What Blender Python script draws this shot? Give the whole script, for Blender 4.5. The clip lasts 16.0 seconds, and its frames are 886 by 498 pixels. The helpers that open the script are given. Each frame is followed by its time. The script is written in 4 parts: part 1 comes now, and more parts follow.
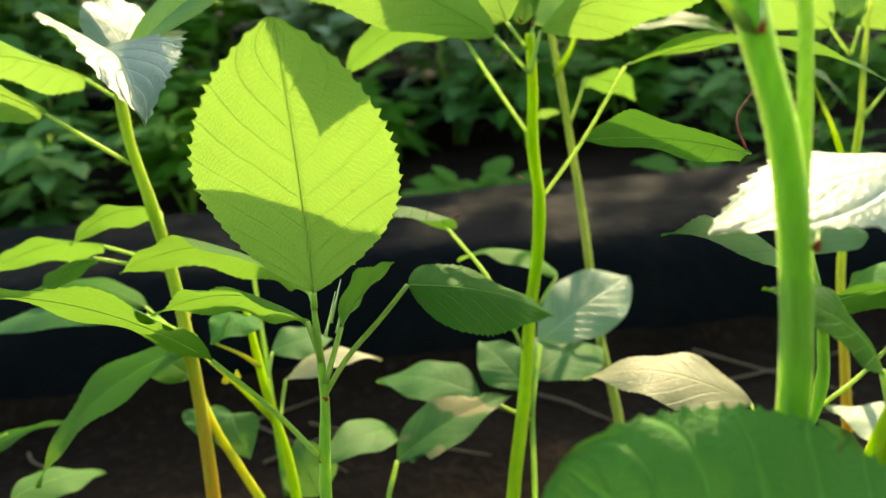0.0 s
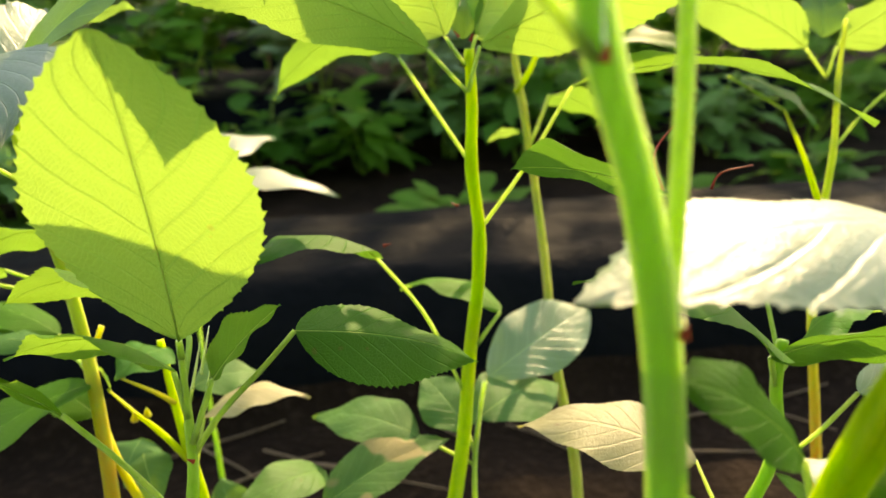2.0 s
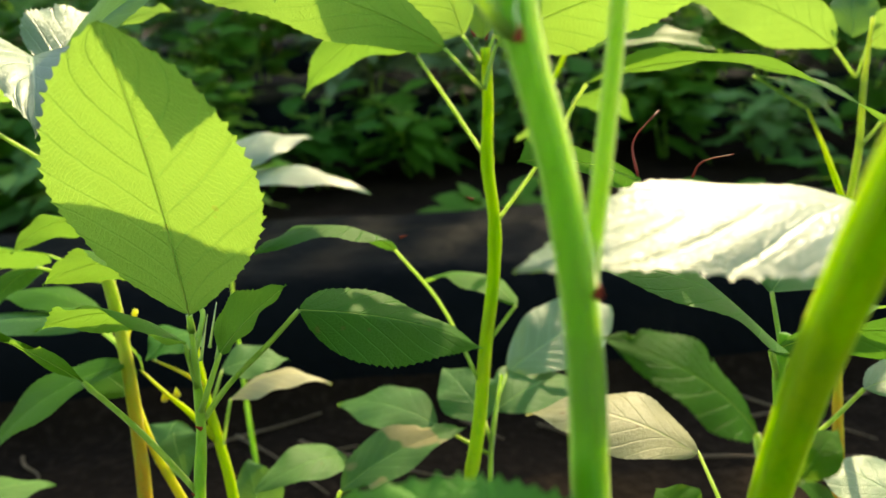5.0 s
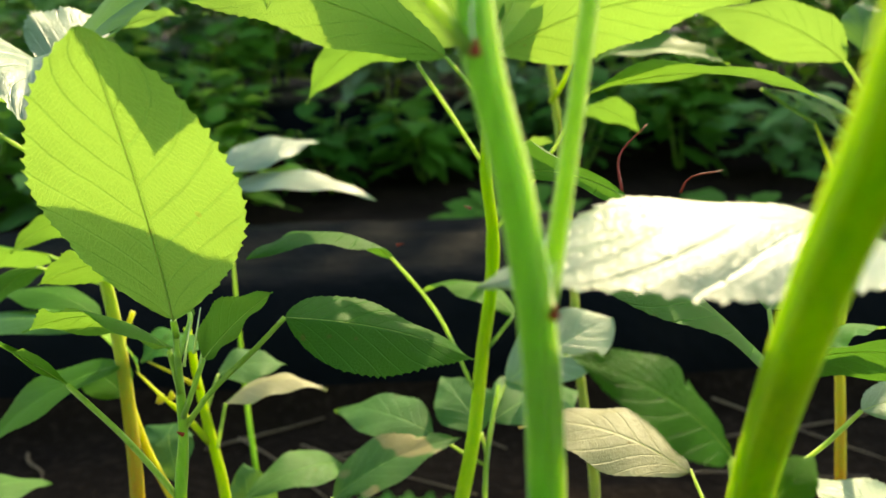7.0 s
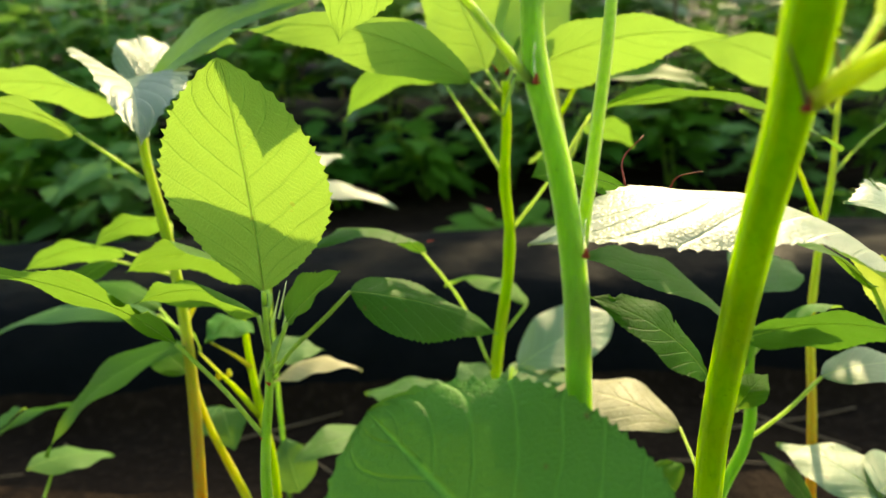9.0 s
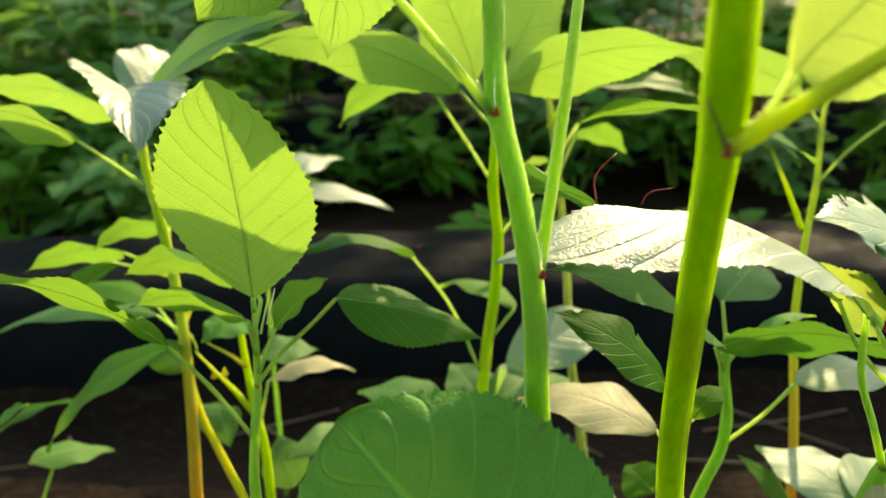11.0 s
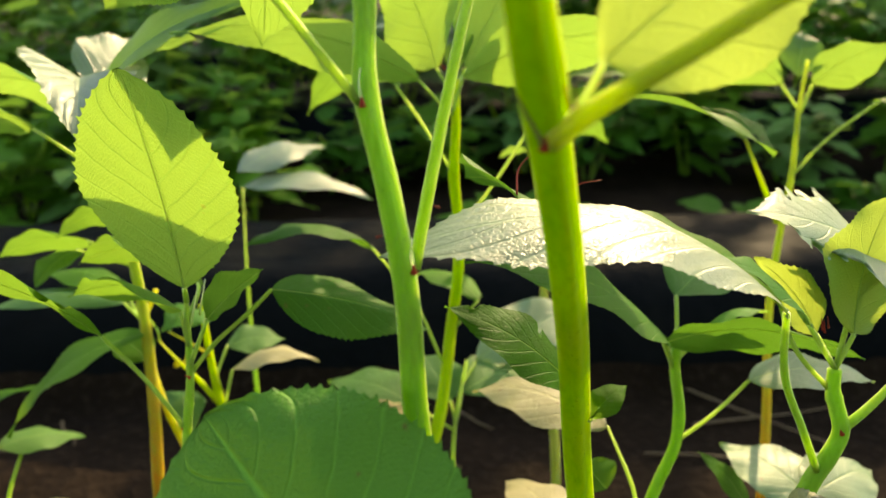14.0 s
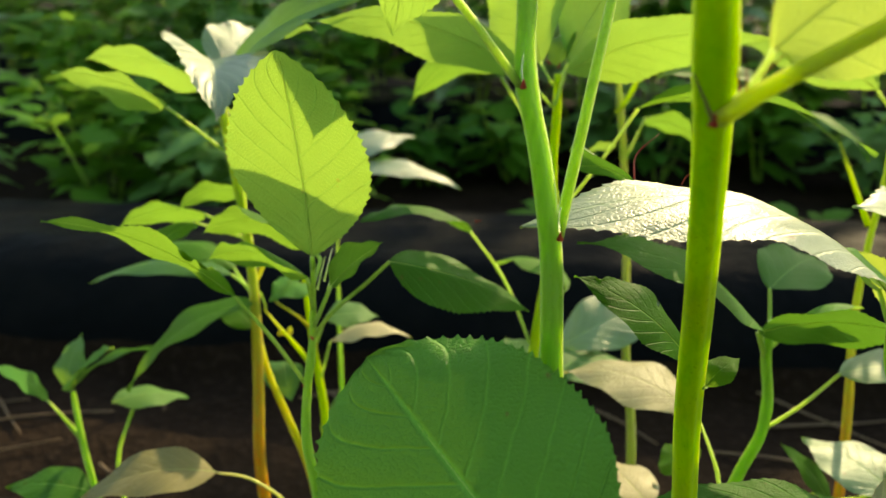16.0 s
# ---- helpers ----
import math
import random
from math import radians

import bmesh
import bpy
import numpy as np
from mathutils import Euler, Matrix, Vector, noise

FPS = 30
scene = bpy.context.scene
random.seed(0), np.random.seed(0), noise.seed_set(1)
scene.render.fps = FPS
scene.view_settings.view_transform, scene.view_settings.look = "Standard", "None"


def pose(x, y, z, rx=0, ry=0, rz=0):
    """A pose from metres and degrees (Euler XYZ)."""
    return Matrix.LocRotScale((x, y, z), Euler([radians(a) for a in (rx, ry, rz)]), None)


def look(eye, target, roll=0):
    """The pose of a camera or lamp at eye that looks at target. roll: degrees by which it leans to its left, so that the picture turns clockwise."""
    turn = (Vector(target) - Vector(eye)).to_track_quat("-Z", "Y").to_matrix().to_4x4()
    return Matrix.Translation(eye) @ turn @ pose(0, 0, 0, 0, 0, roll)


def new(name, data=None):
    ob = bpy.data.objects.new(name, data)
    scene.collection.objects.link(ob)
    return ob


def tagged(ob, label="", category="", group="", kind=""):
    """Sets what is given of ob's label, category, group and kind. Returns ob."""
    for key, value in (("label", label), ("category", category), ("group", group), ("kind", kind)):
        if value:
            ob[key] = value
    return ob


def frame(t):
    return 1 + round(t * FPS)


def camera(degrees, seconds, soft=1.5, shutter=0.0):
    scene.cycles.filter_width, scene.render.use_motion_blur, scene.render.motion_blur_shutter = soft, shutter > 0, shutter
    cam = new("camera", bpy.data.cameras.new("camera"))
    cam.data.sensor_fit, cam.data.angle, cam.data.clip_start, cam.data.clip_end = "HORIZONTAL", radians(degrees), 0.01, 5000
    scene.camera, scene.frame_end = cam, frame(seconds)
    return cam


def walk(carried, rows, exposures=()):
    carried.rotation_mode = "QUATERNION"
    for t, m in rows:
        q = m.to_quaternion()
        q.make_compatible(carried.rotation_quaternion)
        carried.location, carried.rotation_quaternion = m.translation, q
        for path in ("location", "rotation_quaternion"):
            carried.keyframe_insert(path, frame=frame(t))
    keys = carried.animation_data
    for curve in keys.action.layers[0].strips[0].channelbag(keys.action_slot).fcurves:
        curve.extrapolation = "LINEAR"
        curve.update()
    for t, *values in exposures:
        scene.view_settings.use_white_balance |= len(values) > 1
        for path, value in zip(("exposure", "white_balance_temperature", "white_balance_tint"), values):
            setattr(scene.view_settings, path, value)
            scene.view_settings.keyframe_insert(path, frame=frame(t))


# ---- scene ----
cam = camera(58.9, 16.0)
PATH = [
    (0, (0.0465, -0.0548, 0.5177), (-0.0576, 0.8602, 0.1279), -2.77),
    (0.5, (0.0492, -0.0481, 0.5187), (-0.0562, 0.8700, 0.1366), -2.35),
    (1, (0.0633, -0.0311, 0.5128), (-0.0447, 0.8885, 0.1350), -2.18),
    (1.5, (0.0755, -0.0160, 0.5154), (-0.0334, 0.9034, 0.1375), -2.25),
    (2, (0.0847, -0.0104, 0.5128), (-0.0242, 0.9091, 0.1350), -1.81),
    (2.5, (0.0922, -0.0076, 0.5103), (-0.0260, 0.9110, 0.1334), -2.31),
    (3, (0.0908, -0.0164, 0.5119), (-0.0390, 0.9013, 0.1364), -2.28),
    (3.5, (0.1006, -0.0308, 0.5168), (-0.0457, 0.8862, 0.1458), -2.62),
    (4, (0.1044, -0.0332, 0.5129), (-0.0502, 0.8833, 0.1439), -2.80),
    (6.5, (0.1194, -0.0052, 0.5087), (-0.0869, 0.9029, 0.1443), -1.97),
    (7, (0.1206, -0.0180, 0.5102), (-0.0794, 0.8931, 0.1496), -1.77),
    (7.5, (0.1160, -0.0335, 0.5115), (-0.0724, 0.8802, 0.1514), -2.21),
    (8, (0.1148, -0.0636, 0.5158), (-0.0801, 0.8524, 0.1650), -1.51),
    (8.5, (0.1167, -0.0846, 0.5195), (-0.0800, 0.8331, 0.1744), -1.60),
    (9, (0.1151, -0.0958, 0.5221), (-0.0767, 0.8262, 0.1857), -1.33),
    (9.5, (0.1193, -0.0983, 0.5245), (-0.0707, 0.8259, 0.1930), -1.40),
    (10, (0.1236, -0.0950, 0.5293), (-0.0731, 0.8232, 0.1855), -1.13),
    (12.5, (0.1339, -0.1222, 0.5359), (-0.0763, 0.7935, 0.1933), -1.23),
    (13, (0.1293, -0.1145, 0.5359), (-0.0933, 0.7969, 0.1896), -1.40),
    (13.5, (0.1470, -0.0949, 0.5346), (-0.0832, 0.8116, 0.1808), -1.39),
    (14, (0.1736, -0.0881, 0.5335), (-0.0588, 0.8163, 0.1759), -1.34),
    (14.5, (0.1792, -0.0849, 0.5362), (-0.0743, 0.8137, 0.1780), -1.56),
    (15, (0.1815, -0.0862, 0.5370), (-0.0927, 0.8065, 0.1796), -1.02),
    (15.5, (0.1727, -0.1003, 0.5315), (-0.1153, 0.7893, 0.1769), -0.20),
    (16, (0.1530, -0.1242, 0.5336), (-0.1461, 0.7604, 0.1759), -0.20),
]
EXPOSURES = [(0.0, 0.8, 7900, 2), (1.0, 0.82, 7900, 3), (1.5, 0.97, 8300, 8), (2.5, 1.0, 9900, 18), (3.0, 0.9, 9500, 15), (3.5, 0.7, 8200, 4), (4.0, 0.64, 8000, 2), (7.0, 0.7, 7900, 2), (9.5, 0.7, 8700, 3), (13.0, 0.7, 8700, 3), (14.0, 0.67, 9100, 10), (14.5, 0.64, 9800, 16), (15.0, 0.62, 9900, 17), (15.5, 0.45, 8900, 5), (16.0, 0.5, 8700, 3)]
walk(cam, [(t, look(eye, target, roll)) for t, eye, target, roll in PATH], EXPOSURES)
cam.data.dof.use_dof = True
cam.data.dof.focus_distance = 0.31
cam.data.dof.aperture_fstop = 10.0

# ---- world, sun ----
SUN_UP, SUN_RIGHT = 28.0, 8.5
world = bpy.data.worlds.new("sky")
scene.world = world
world.use_nodes = True
wt = world.node_tree
sky = wt.nodes.new("ShaderNodeTexSky")
sky.sky_type = "NISHITA"
sky.sun_disc = False
sky.sun_elevation = radians(SUN_UP)
sky.sun_rotation = radians(SUN_RIGHT)
wt.links.new(sky.outputs[0], wt.nodes["Background"].inputs[0])
wt.nodes["Background"].inputs[1].default_value = 0.34
sun = new("sun", bpy.data.lights.new("sun", "SUN"))
sun.data.energy = 5.0
sun.data.angle = radians(0.6)
sun.data.color = (1.0, 0.85, 0.60)
a, b = radians(SUN_UP), radians(SUN_RIGHT)
sun.matrix_world = look((math.sin(b) * math.cos(a) * 9, math.cos(b) * math.cos(a) * 9, math.sin(a) * 9), (0, 0, 0))


# ---- materials ----
def material(name):
    m = bpy.data.materials.new(name)
    m.use_nodes = True
    t = m.node_tree
    return m, t, t.nodes["Principled BSDF"], t.nodes["Material Output"]


def node(t, kind, **sets):
    n = t.nodes.new("ShaderNode" + kind)
    for k, v in sets.items():
        n.inputs[k.replace("_", " ")].default_value = v
    return n


def maths(t, op, x, y=None, z=None):
    n = t.nodes.new("ShaderNodeMath")
    n.operation = op
    for i, v in enumerate((x, y, z)):
        if v is None:
            continue
        if isinstance(v, (int, float)):
            n.inputs[i].default_value = v
        else:
            t.links.new(v, n.inputs[i])
    return n.outputs[0]


def blend(t, fac, one, two):
    n = t.nodes.new("ShaderNodeMix")
    n.data_type = "RGBA"
    for i, v in ((0, fac), (6, one), (7, two)):
        if isinstance(v, (int, float)):
            n.inputs[i].default_value = v
        elif isinstance(v, tuple):
            n.inputs[i].default_value = (*v, 1)
        else:
            t.links.new(v, n.inputs[i])
    return n.outputs[2]


def ramp(t, value, low, high):
    n = t.nodes.new("ShaderNodeMapRange")
    n.inputs[1].default_value, n.inputs[2].default_value = low, high
    t.links.new(value, n.inputs[0])
    return n.outputs[0]


def leaf_material(name, dark, light, glow, rough=0.55, thru=0.5, coarse=1.0, gloss_level=0.22, scorch=(150.0, 0.74, 0.80), mesh=1.0, vivid=0.55):
    """Green blade: pinnate veins and a fine net along the leaf's own length and width, light shining through."""
    m, t, bsdf, out = material(name)
    uv = t.nodes.new("ShaderNodeUVMap")
    sep = t.nodes.new("ShaderNodeSeparateXYZ")
    t.links.new(uv.outputs[0], sep.inputs[0])
    along, across = sep.outputs[0], maths(t, "ABSOLUTE", sep.outputs[1])
    info = t.nodes.new("ShaderNodeObjectInfo")
    place = t.nodes.new("ShaderNodeTexCoord")
    # side veins run from the midrib towards the tip
    sway = node(t, "TexNoise", Scale=3.0, Detail=2.0)
    t.links.new(place.outputs["Object"], sway.inputs["Vector"])
    sway.inputs["Scale"].default_value = 55.0
    slant = maths(t, "ADD", maths(t, "SUBTRACT", along, maths(t, "MULTIPLY", across, 0.30)), maths(t, "MULTIPLY", maths(t, "SUBTRACT", sway.outputs[0], 0.5), 0.035))
    saw = maths(t, "PINGPONG", maths(t, "MULTIPLY", slant, 8.0), 0.5)
    side = maths(t, "SUBTRACT", 1.0, ramp(t, saw, 0.0, 0.075))
    mid = maths(t, "SUBTRACT", 1.0, ramp(t, across, 0.012, 0.045))
    vein = maths(t, "MAXIMUM", mid, maths(t, "MULTIPLY", side, 0.75))
    # the net between them
    warp = node(t, "TexNoise", Scale=5.0, Detail=2.0)
    t.links.new(uv.outputs[0], warp.inputs["Vector"])
    cross = maths(t, "ADD", maths(t, "MULTIPLY", maths(t, "ADD", along, maths(t, "MULTIPLY", across, 0.30)), 46.0),
                  maths(t, "MULTIPLY", warp.outputs[0], 5.0))
    net = maths(t, "SUBTRACT", 1.0, ramp(t, maths(t, "PINGPONG", cross, 0.5), 0.04, 0.17))
    net = maths(t, "MULTIPLY", net, maths(t, "MULTIPLY", ramp(t, sway.outputs[0], 0.30, 0.62), mesh))
    cells = node(t, "TexVoronoi", Scale=520.0)
    cells.feature = "DISTANCE_TO_EDGE"
    t.links.new(place.outputs["Object"], cells.inputs["Vector"])
    fine = maths(t, "SUBTRACT", 1.0, ramp(t, cells.outputs[0], 0.02, 0.14))
    blotch = node(t, "TexNoise", Scale=38.0, Detail=4.0)
    t.links.new(place.outputs["Object"], blotch.inputs["Vector"])
    mix = maths(t, "ADD", maths(t, "MULTIPLY", info.outputs["Random"], 0.55), maths(t, "MULTIPLY", blotch.outputs[0], 0.45))
    base = blend(t, mix, dark, light)
    veined = blend(t, maths(t, "MAXIMUM", maths(t, "MULTIPLY", vein, vivid), maths(t, "MULTIPLY", net, 0.16)), base, tuple(min(1, c * 1.9) for c in light))
    # small brown specks and a scorched patch here and there
    spots = node(t, "TexNoise", Scale=scorch[0], Detail=1.0)
    t.links.new(place.outputs["Object"], spots.inputs["Vector"])
    worn = blend(t, maths(t, "MULTIPLY", ramp(t, spots.outputs[0], scorch[1], scorch[2]), 0.7), veined, (0.16, 0.09, 0.03) if scorch[0] > 100 else (0.46, 0.33, 0.16))
    t.links.new(worn, bsdf.inputs["Base Color"])
    bsdf.inputs["Roughness"].default_value = rough
    bsdf.inputs["Specular IOR Level"].default_value = gloss_level
    gloss = ramp(t, blotch.outputs[0], 0.2, 0.9)
    t.links.new(maths(t, "ADD", maths(t, "MULTIPLY", gloss, 0.22), rough - 0.1), bsdf.inputs["Roughness"])
    pucker = node(t, "TexNoise", Scale=330.0, Detail=2.0)
    t.links.new(place.outputs["Object"], pucker.inputs["Vector"])
    height = maths(t, "ADD", maths(t, "ADD", maths(t, "MULTIPLY", vein, -1.0), maths(t, "MULTIPLY", pucker.outputs[0], 0.35)), maths(t, "ADD", maths(t, "MULTIPLY", net, -0.22), maths(t, "MULTIPLY", fine, -0.2)))
    bump = node(t, "Bump", Strength=min(1.0, 0.55 * coarse), Distance=0.0006 * max(1.0, coarse - 0.9))
    t.links.new(height, bump.inputs["Height"])
    t.links.new(bump.outputs[0], bsdf.inputs["Normal"])
    shine = node(t, "BsdfTranslucent")
    tissue = blend(t, mix, tuple(c * 0.82 for c in glow), glow)
    meshed = blend(t, maths(t, "MAXIMUM", maths(t, "MULTIPLY", net, 0.22), maths(t, "MULTIPLY", fine, 0.10)), tissue, tuple(min(1, c * 1.5 + 0.05) for c in glow))
    t.links.new(blend(t, maths(t, "MULTIPLY", vein, 0.6), meshed, tuple(c * 0.70 for c in glow)), shine.inputs[0])
    t.links.new(bump.outputs[0], shine.inputs["Normal"])
    both = node(t, "MixShader", Fac=thru)
    t.links.new(bsdf.outputs[0], both.inputs[1])
    t.links.new(shine.outputs[0], both.inputs[2])
    t.links.new(both.outputs[0], out.inputs[0])
    return m


def stem_material(name, low, high, fibre, ripe=None, soft=0.68):
    """Ribbed green stem; ripe: heights over the foot between which it turns from a ripening colour to its own."""
    m, t, bsdf, out = material(name)
    place = t.nodes.new("ShaderNodeTexCoord")
    stretch = node(t, "Mapping", Scale=(420, 420, 22))
    t.links.new(place.outputs["Object"], stretch.inputs[0])
    grain = node(t, "TexNoise", Scale=1.0, Detail=4.0)
    t.links.new(stretch.outputs[0], grain.inputs["Vector"])
    broad = node(t, "TexNoise", Scale=26.0, Detail=3.0)
    t.links.new(place.outputs["Object"], broad.inputs["Vector"])
    colour = blend(t, ramp(t, broad.outputs[0], 0.3, 0.7), low, high)
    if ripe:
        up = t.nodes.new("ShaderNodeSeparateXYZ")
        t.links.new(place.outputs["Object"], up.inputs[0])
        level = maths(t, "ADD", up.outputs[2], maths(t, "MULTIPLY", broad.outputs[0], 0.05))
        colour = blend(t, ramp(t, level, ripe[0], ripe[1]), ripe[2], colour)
    colour = blend(t, maths(t, "MULTIPLY", ramp(t, grain.outputs[0], 0.46, 0.70), 0.5), colour, fibre)
    specks = node(t, "TexNoise", Scale=620.0, Detail=1.0)
    t.links.new(place.outputs["Object"], specks.inputs["Vector"])
    colour = blend(t, maths(t, "MULTIPLY", ramp(t, specks.outputs[0], 0.70, 0.78), 0.45), colour, tuple(c * 0.35 for c in fibre))
    t.links.new(colour, bsdf.inputs["Base Color"])
    bsdf.inputs["Roughness"].default_value = 0.5
    bsdf.inputs["Specular IOR Level"].default_value = 0.15
    bump = node(t, "Bump", Strength=0.35, Distance=0.0006)
    t.links.new(grain.outputs[0], bump.inputs["Height"])
    t.links.new(bump.outputs[0], bsdf.inputs["Normal"])
    if soft:
        # watery flesh under a darker skin: low sun shines through it
        t.links.new(blend(t, 0.75, colour, tuple(c * 0.22 for c in low)), bsdf.inputs["Base Color"])
        flesh = t.nodes.new("ShaderNodeSubsurfaceScattering")
        t.links.new(colour, flesh.inputs["Color"])
        flesh.inputs["Scale"].default_value = 0.022
        flesh.inputs["Radius"].default_value = (0.70, 0.88, 0.35)
        both = node(t, "MixShader", Fac=soft)
        t.links.new(bsdf.outputs[0], both.inputs[1])
        t.links.new(flesh.outputs[0], both.inputs[2])
        t.links.new(both.outputs[0], out.inputs[0])
    return m


LEAF = leaf_material("green_leaf", (0.045, 0.17, 0.015), (0.085, 0.26, 0.022), (0.21, 0.40, 0.04), gloss_level=0.12)
YOUNG = leaf_material("young_leaf", (0.06, 0.27, 0.05), (0.10, 0.34, 0.06), (0.28, 0.46, 0.06), thru=0.56, coarse=1.5, gloss_level=0.14)
TENDER = leaf_material("tender_leaf", (0.15, 0.32, 0.04), (0.20, 0.38, 0.05), (0.42, 0.55, 0.09), thru=0.62)
PALE = leaf_material("greyish_leaf", (0.060, 0.19, 0.045), (0.115, 0.25, 0.065), (0.22, 0.44, 0.06), rough=0.52, thru=0.36, gloss_level=0.14)
FADED = leaf_material("faded_beige_leaf", (0.26, 0.27, 0.13), (0.38, 0.34, 0.17), (0.42, 0.42, 0.12), rough=0.5, thru=0.3, gloss_level=0.45)
DARK = leaf_material("deep_green_leaf", (0.030, 0.13, 0.013), (0.052, 0.19, 0.020), (0.12, 0.30, 0.025), rough=0.55, thru=0.38, gloss_level=0.12, coarse=1.4)
DRY = leaf_material("withered_leaf", (0.16, 0.16, 0.06), (0.30, 0.26, 0.12), (0.40, 0.36, 0.10), rough=0.55, thru=0.35)
WORN = leaf_material("scorched_leaf", (0.05, 0.14, 0.03), (0.08, 0.20, 0.04), (0.16, 0.36, 0.04), rough=0.55, thru=0.3, scorch=(42.0, 0.57, 0.63))
STEM = stem_material("green_stem", (0.17, 0.36, 0.05), (0.25, 0.45, 0.07), (0.13, 0.29, 0.02))
LIME = stem_material("yellow_green_stem", (0.29, 0.45, 0.018), (0.42, 0.53, 0.025), (0.19, 0.37, 0.02))
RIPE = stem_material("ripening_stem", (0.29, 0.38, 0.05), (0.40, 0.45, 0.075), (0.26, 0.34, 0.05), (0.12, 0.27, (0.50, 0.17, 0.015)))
STRAW = stem_material("ripe_stem", (0.40, 0.42, 0.02), (0.50, 0.36, 0.03), (0.55, 0.38, 0.05))
BRANCH = stem_material("pale_branch", (0.40, 0.50, 0.05), (0.50, 0.58, 0.07), (0.36, 0.46, 0.05))
DULL = stem_material("dull_stem", (0.25, 0.30, 0.06), (0.36, 0.35, 0.08), (0.26, 0.22, 0.07))
RED = stem_material("red_stipule", (0.24, 0.018, 0.012), (0.34, 0.04, 0.02), (0.20, 0.05, 0.02), soft=0.0)
RIB = leaf_material("leaf_rib", (0.26, 0.42, 0.10), (0.32, 0.48, 0.13), (0.42, 0.60, 0.10), thru=0.55)
GLOSSY = leaf_material("glossy_leaf", (0.12, 0.20, 0.09), (0.18, 0.26, 0.13), (0.22, 0.42, 0.05), rough=0.40, thru=0.25, gloss_level=1.0, coarse=1.2)
SILVER = leaf_material("silvery_leaf", (0.14, 0.26, 0.11), (0.21, 0.32, 0.15), (0.26, 0.44, 0.10), rough=0.44, thru=0.3, gloss_level=0.75)
THICK = leaf_material("thick_leaf", (0.066, 0.215, 0.026), (0.105, 0.30, 0.036), (0.16, 0.38, 0.04), rough=0.6, thru=0.14, gloss_level=0.14, coarse=2.6, mesh=0.5, vivid=0.5)
BARK = stem_material("dry_stalk", (0.14, 0.09, 0.05), (0.23, 0.16, 0.09), (0.10, 0.065, 0.036), soft=0.0)


def soil_material():
    m, t, bsdf, out = material("brown_soil")
    place = t.nodes.new("ShaderNodeTexCoord")
    big = node(t, "TexNoise", Scale=7.0, Detail=6.0)
    small = node(t, "TexNoise", Scale=90.0, Detail=6.0)
    for n in (big, small):
        t.links.new(place.outputs["Object"], n.inputs["Vector"])
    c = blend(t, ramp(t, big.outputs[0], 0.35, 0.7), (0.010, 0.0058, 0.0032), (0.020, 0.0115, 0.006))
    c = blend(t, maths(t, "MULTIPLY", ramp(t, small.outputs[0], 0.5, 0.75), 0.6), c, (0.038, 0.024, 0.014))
    t.links.new(c, bsdf.inputs["Base Color"])
    bsdf.inputs["Roughness"].default_value = 0.95
    bsdf.inputs["Specular IOR Level"].default_value = 0.08
    bump = node(t, "Bump", Strength=0.9, Distance=0.006)
    t.links.new(small.outputs[0], bump.inputs["Height"])
    t.links.new(bump.outputs[0], bsdf.inputs["Normal"])
    return m


def film_material():
    m, t, bsdf, out = material("black_plastic_film")
    place = t.nodes.new("ShaderNodeTexCoord")
    dust = node(t, "TexNoise", Scale=16.0, Detail=7.0)
    crease = node(t, "TexNoise", Scale=34.0, Detail=5.0)
    for n in (dust, crease):
        t.links.new(place.outputs["Object"], n.inputs["Vector"])
    t.links.new(blend(t, ramp(t, dust.outputs[0], 0.45, 0.8), (0.0040, 0.0052, 0.0058), (0.008, 0.0085, 0.0085)), bsdf.inputs["Base Color"])
    t.links.new(maths(t, "ADD", maths(t, "MULTIPLY", ramp(t, dust.outputs[0], 0.3, 0.75), 0.30), 0.42), bsdf.inputs["Roughness"])
    bsdf.inputs["Specular IOR Level"].default_value = 0.032
    bsdf.inputs["IOR"].default_value = 1.34
    bump = node(t, "Bump", Strength=0.8, Distance=0.006)
    t.links.new(crease.outputs[0], bump.inputs["Height"])
    t.links.new(bump.outputs[0], bsdf.inputs["Normal"])
    return m


def water_material():
    m, t, bsdf, out = material("water")
    bsdf.inputs["Base Color"].default_value = (0.9, 1.0, 0.9, 1)
    bsdf.inputs["Roughness"].default_value = 0.03
    bsdf.inputs["IOR"].default_value = 1.33
    bsdf.inputs["Transmission Weight"].default_value = 1.0
    return m


WATER = water_material()
SOIL, FILM = soil_material(), film_material()


# ---- builders ----
def link(name, verts, faces, mat, parent=None, uvs=None, label="", smooth=True):
    me = bpy.data.meshes.new(name)
    me.from_pydata([tuple(v) for v in verts], [], faces)
    if uvs is not None:
        layer = me.uv_layers.new(name="UVMap")
        layer.data.foreach_set("uv", [c for loop in me.loops for c in uvs[loop.vertex_index]])
    me.materials.append(mat)
    if smooth:
        me.polygons.foreach_set("use_smooth", [True] * len(me.polygons))
    ob = new(name, me)
    ob.parent = parent
    if label:
        ob["label"] = label
    return ob


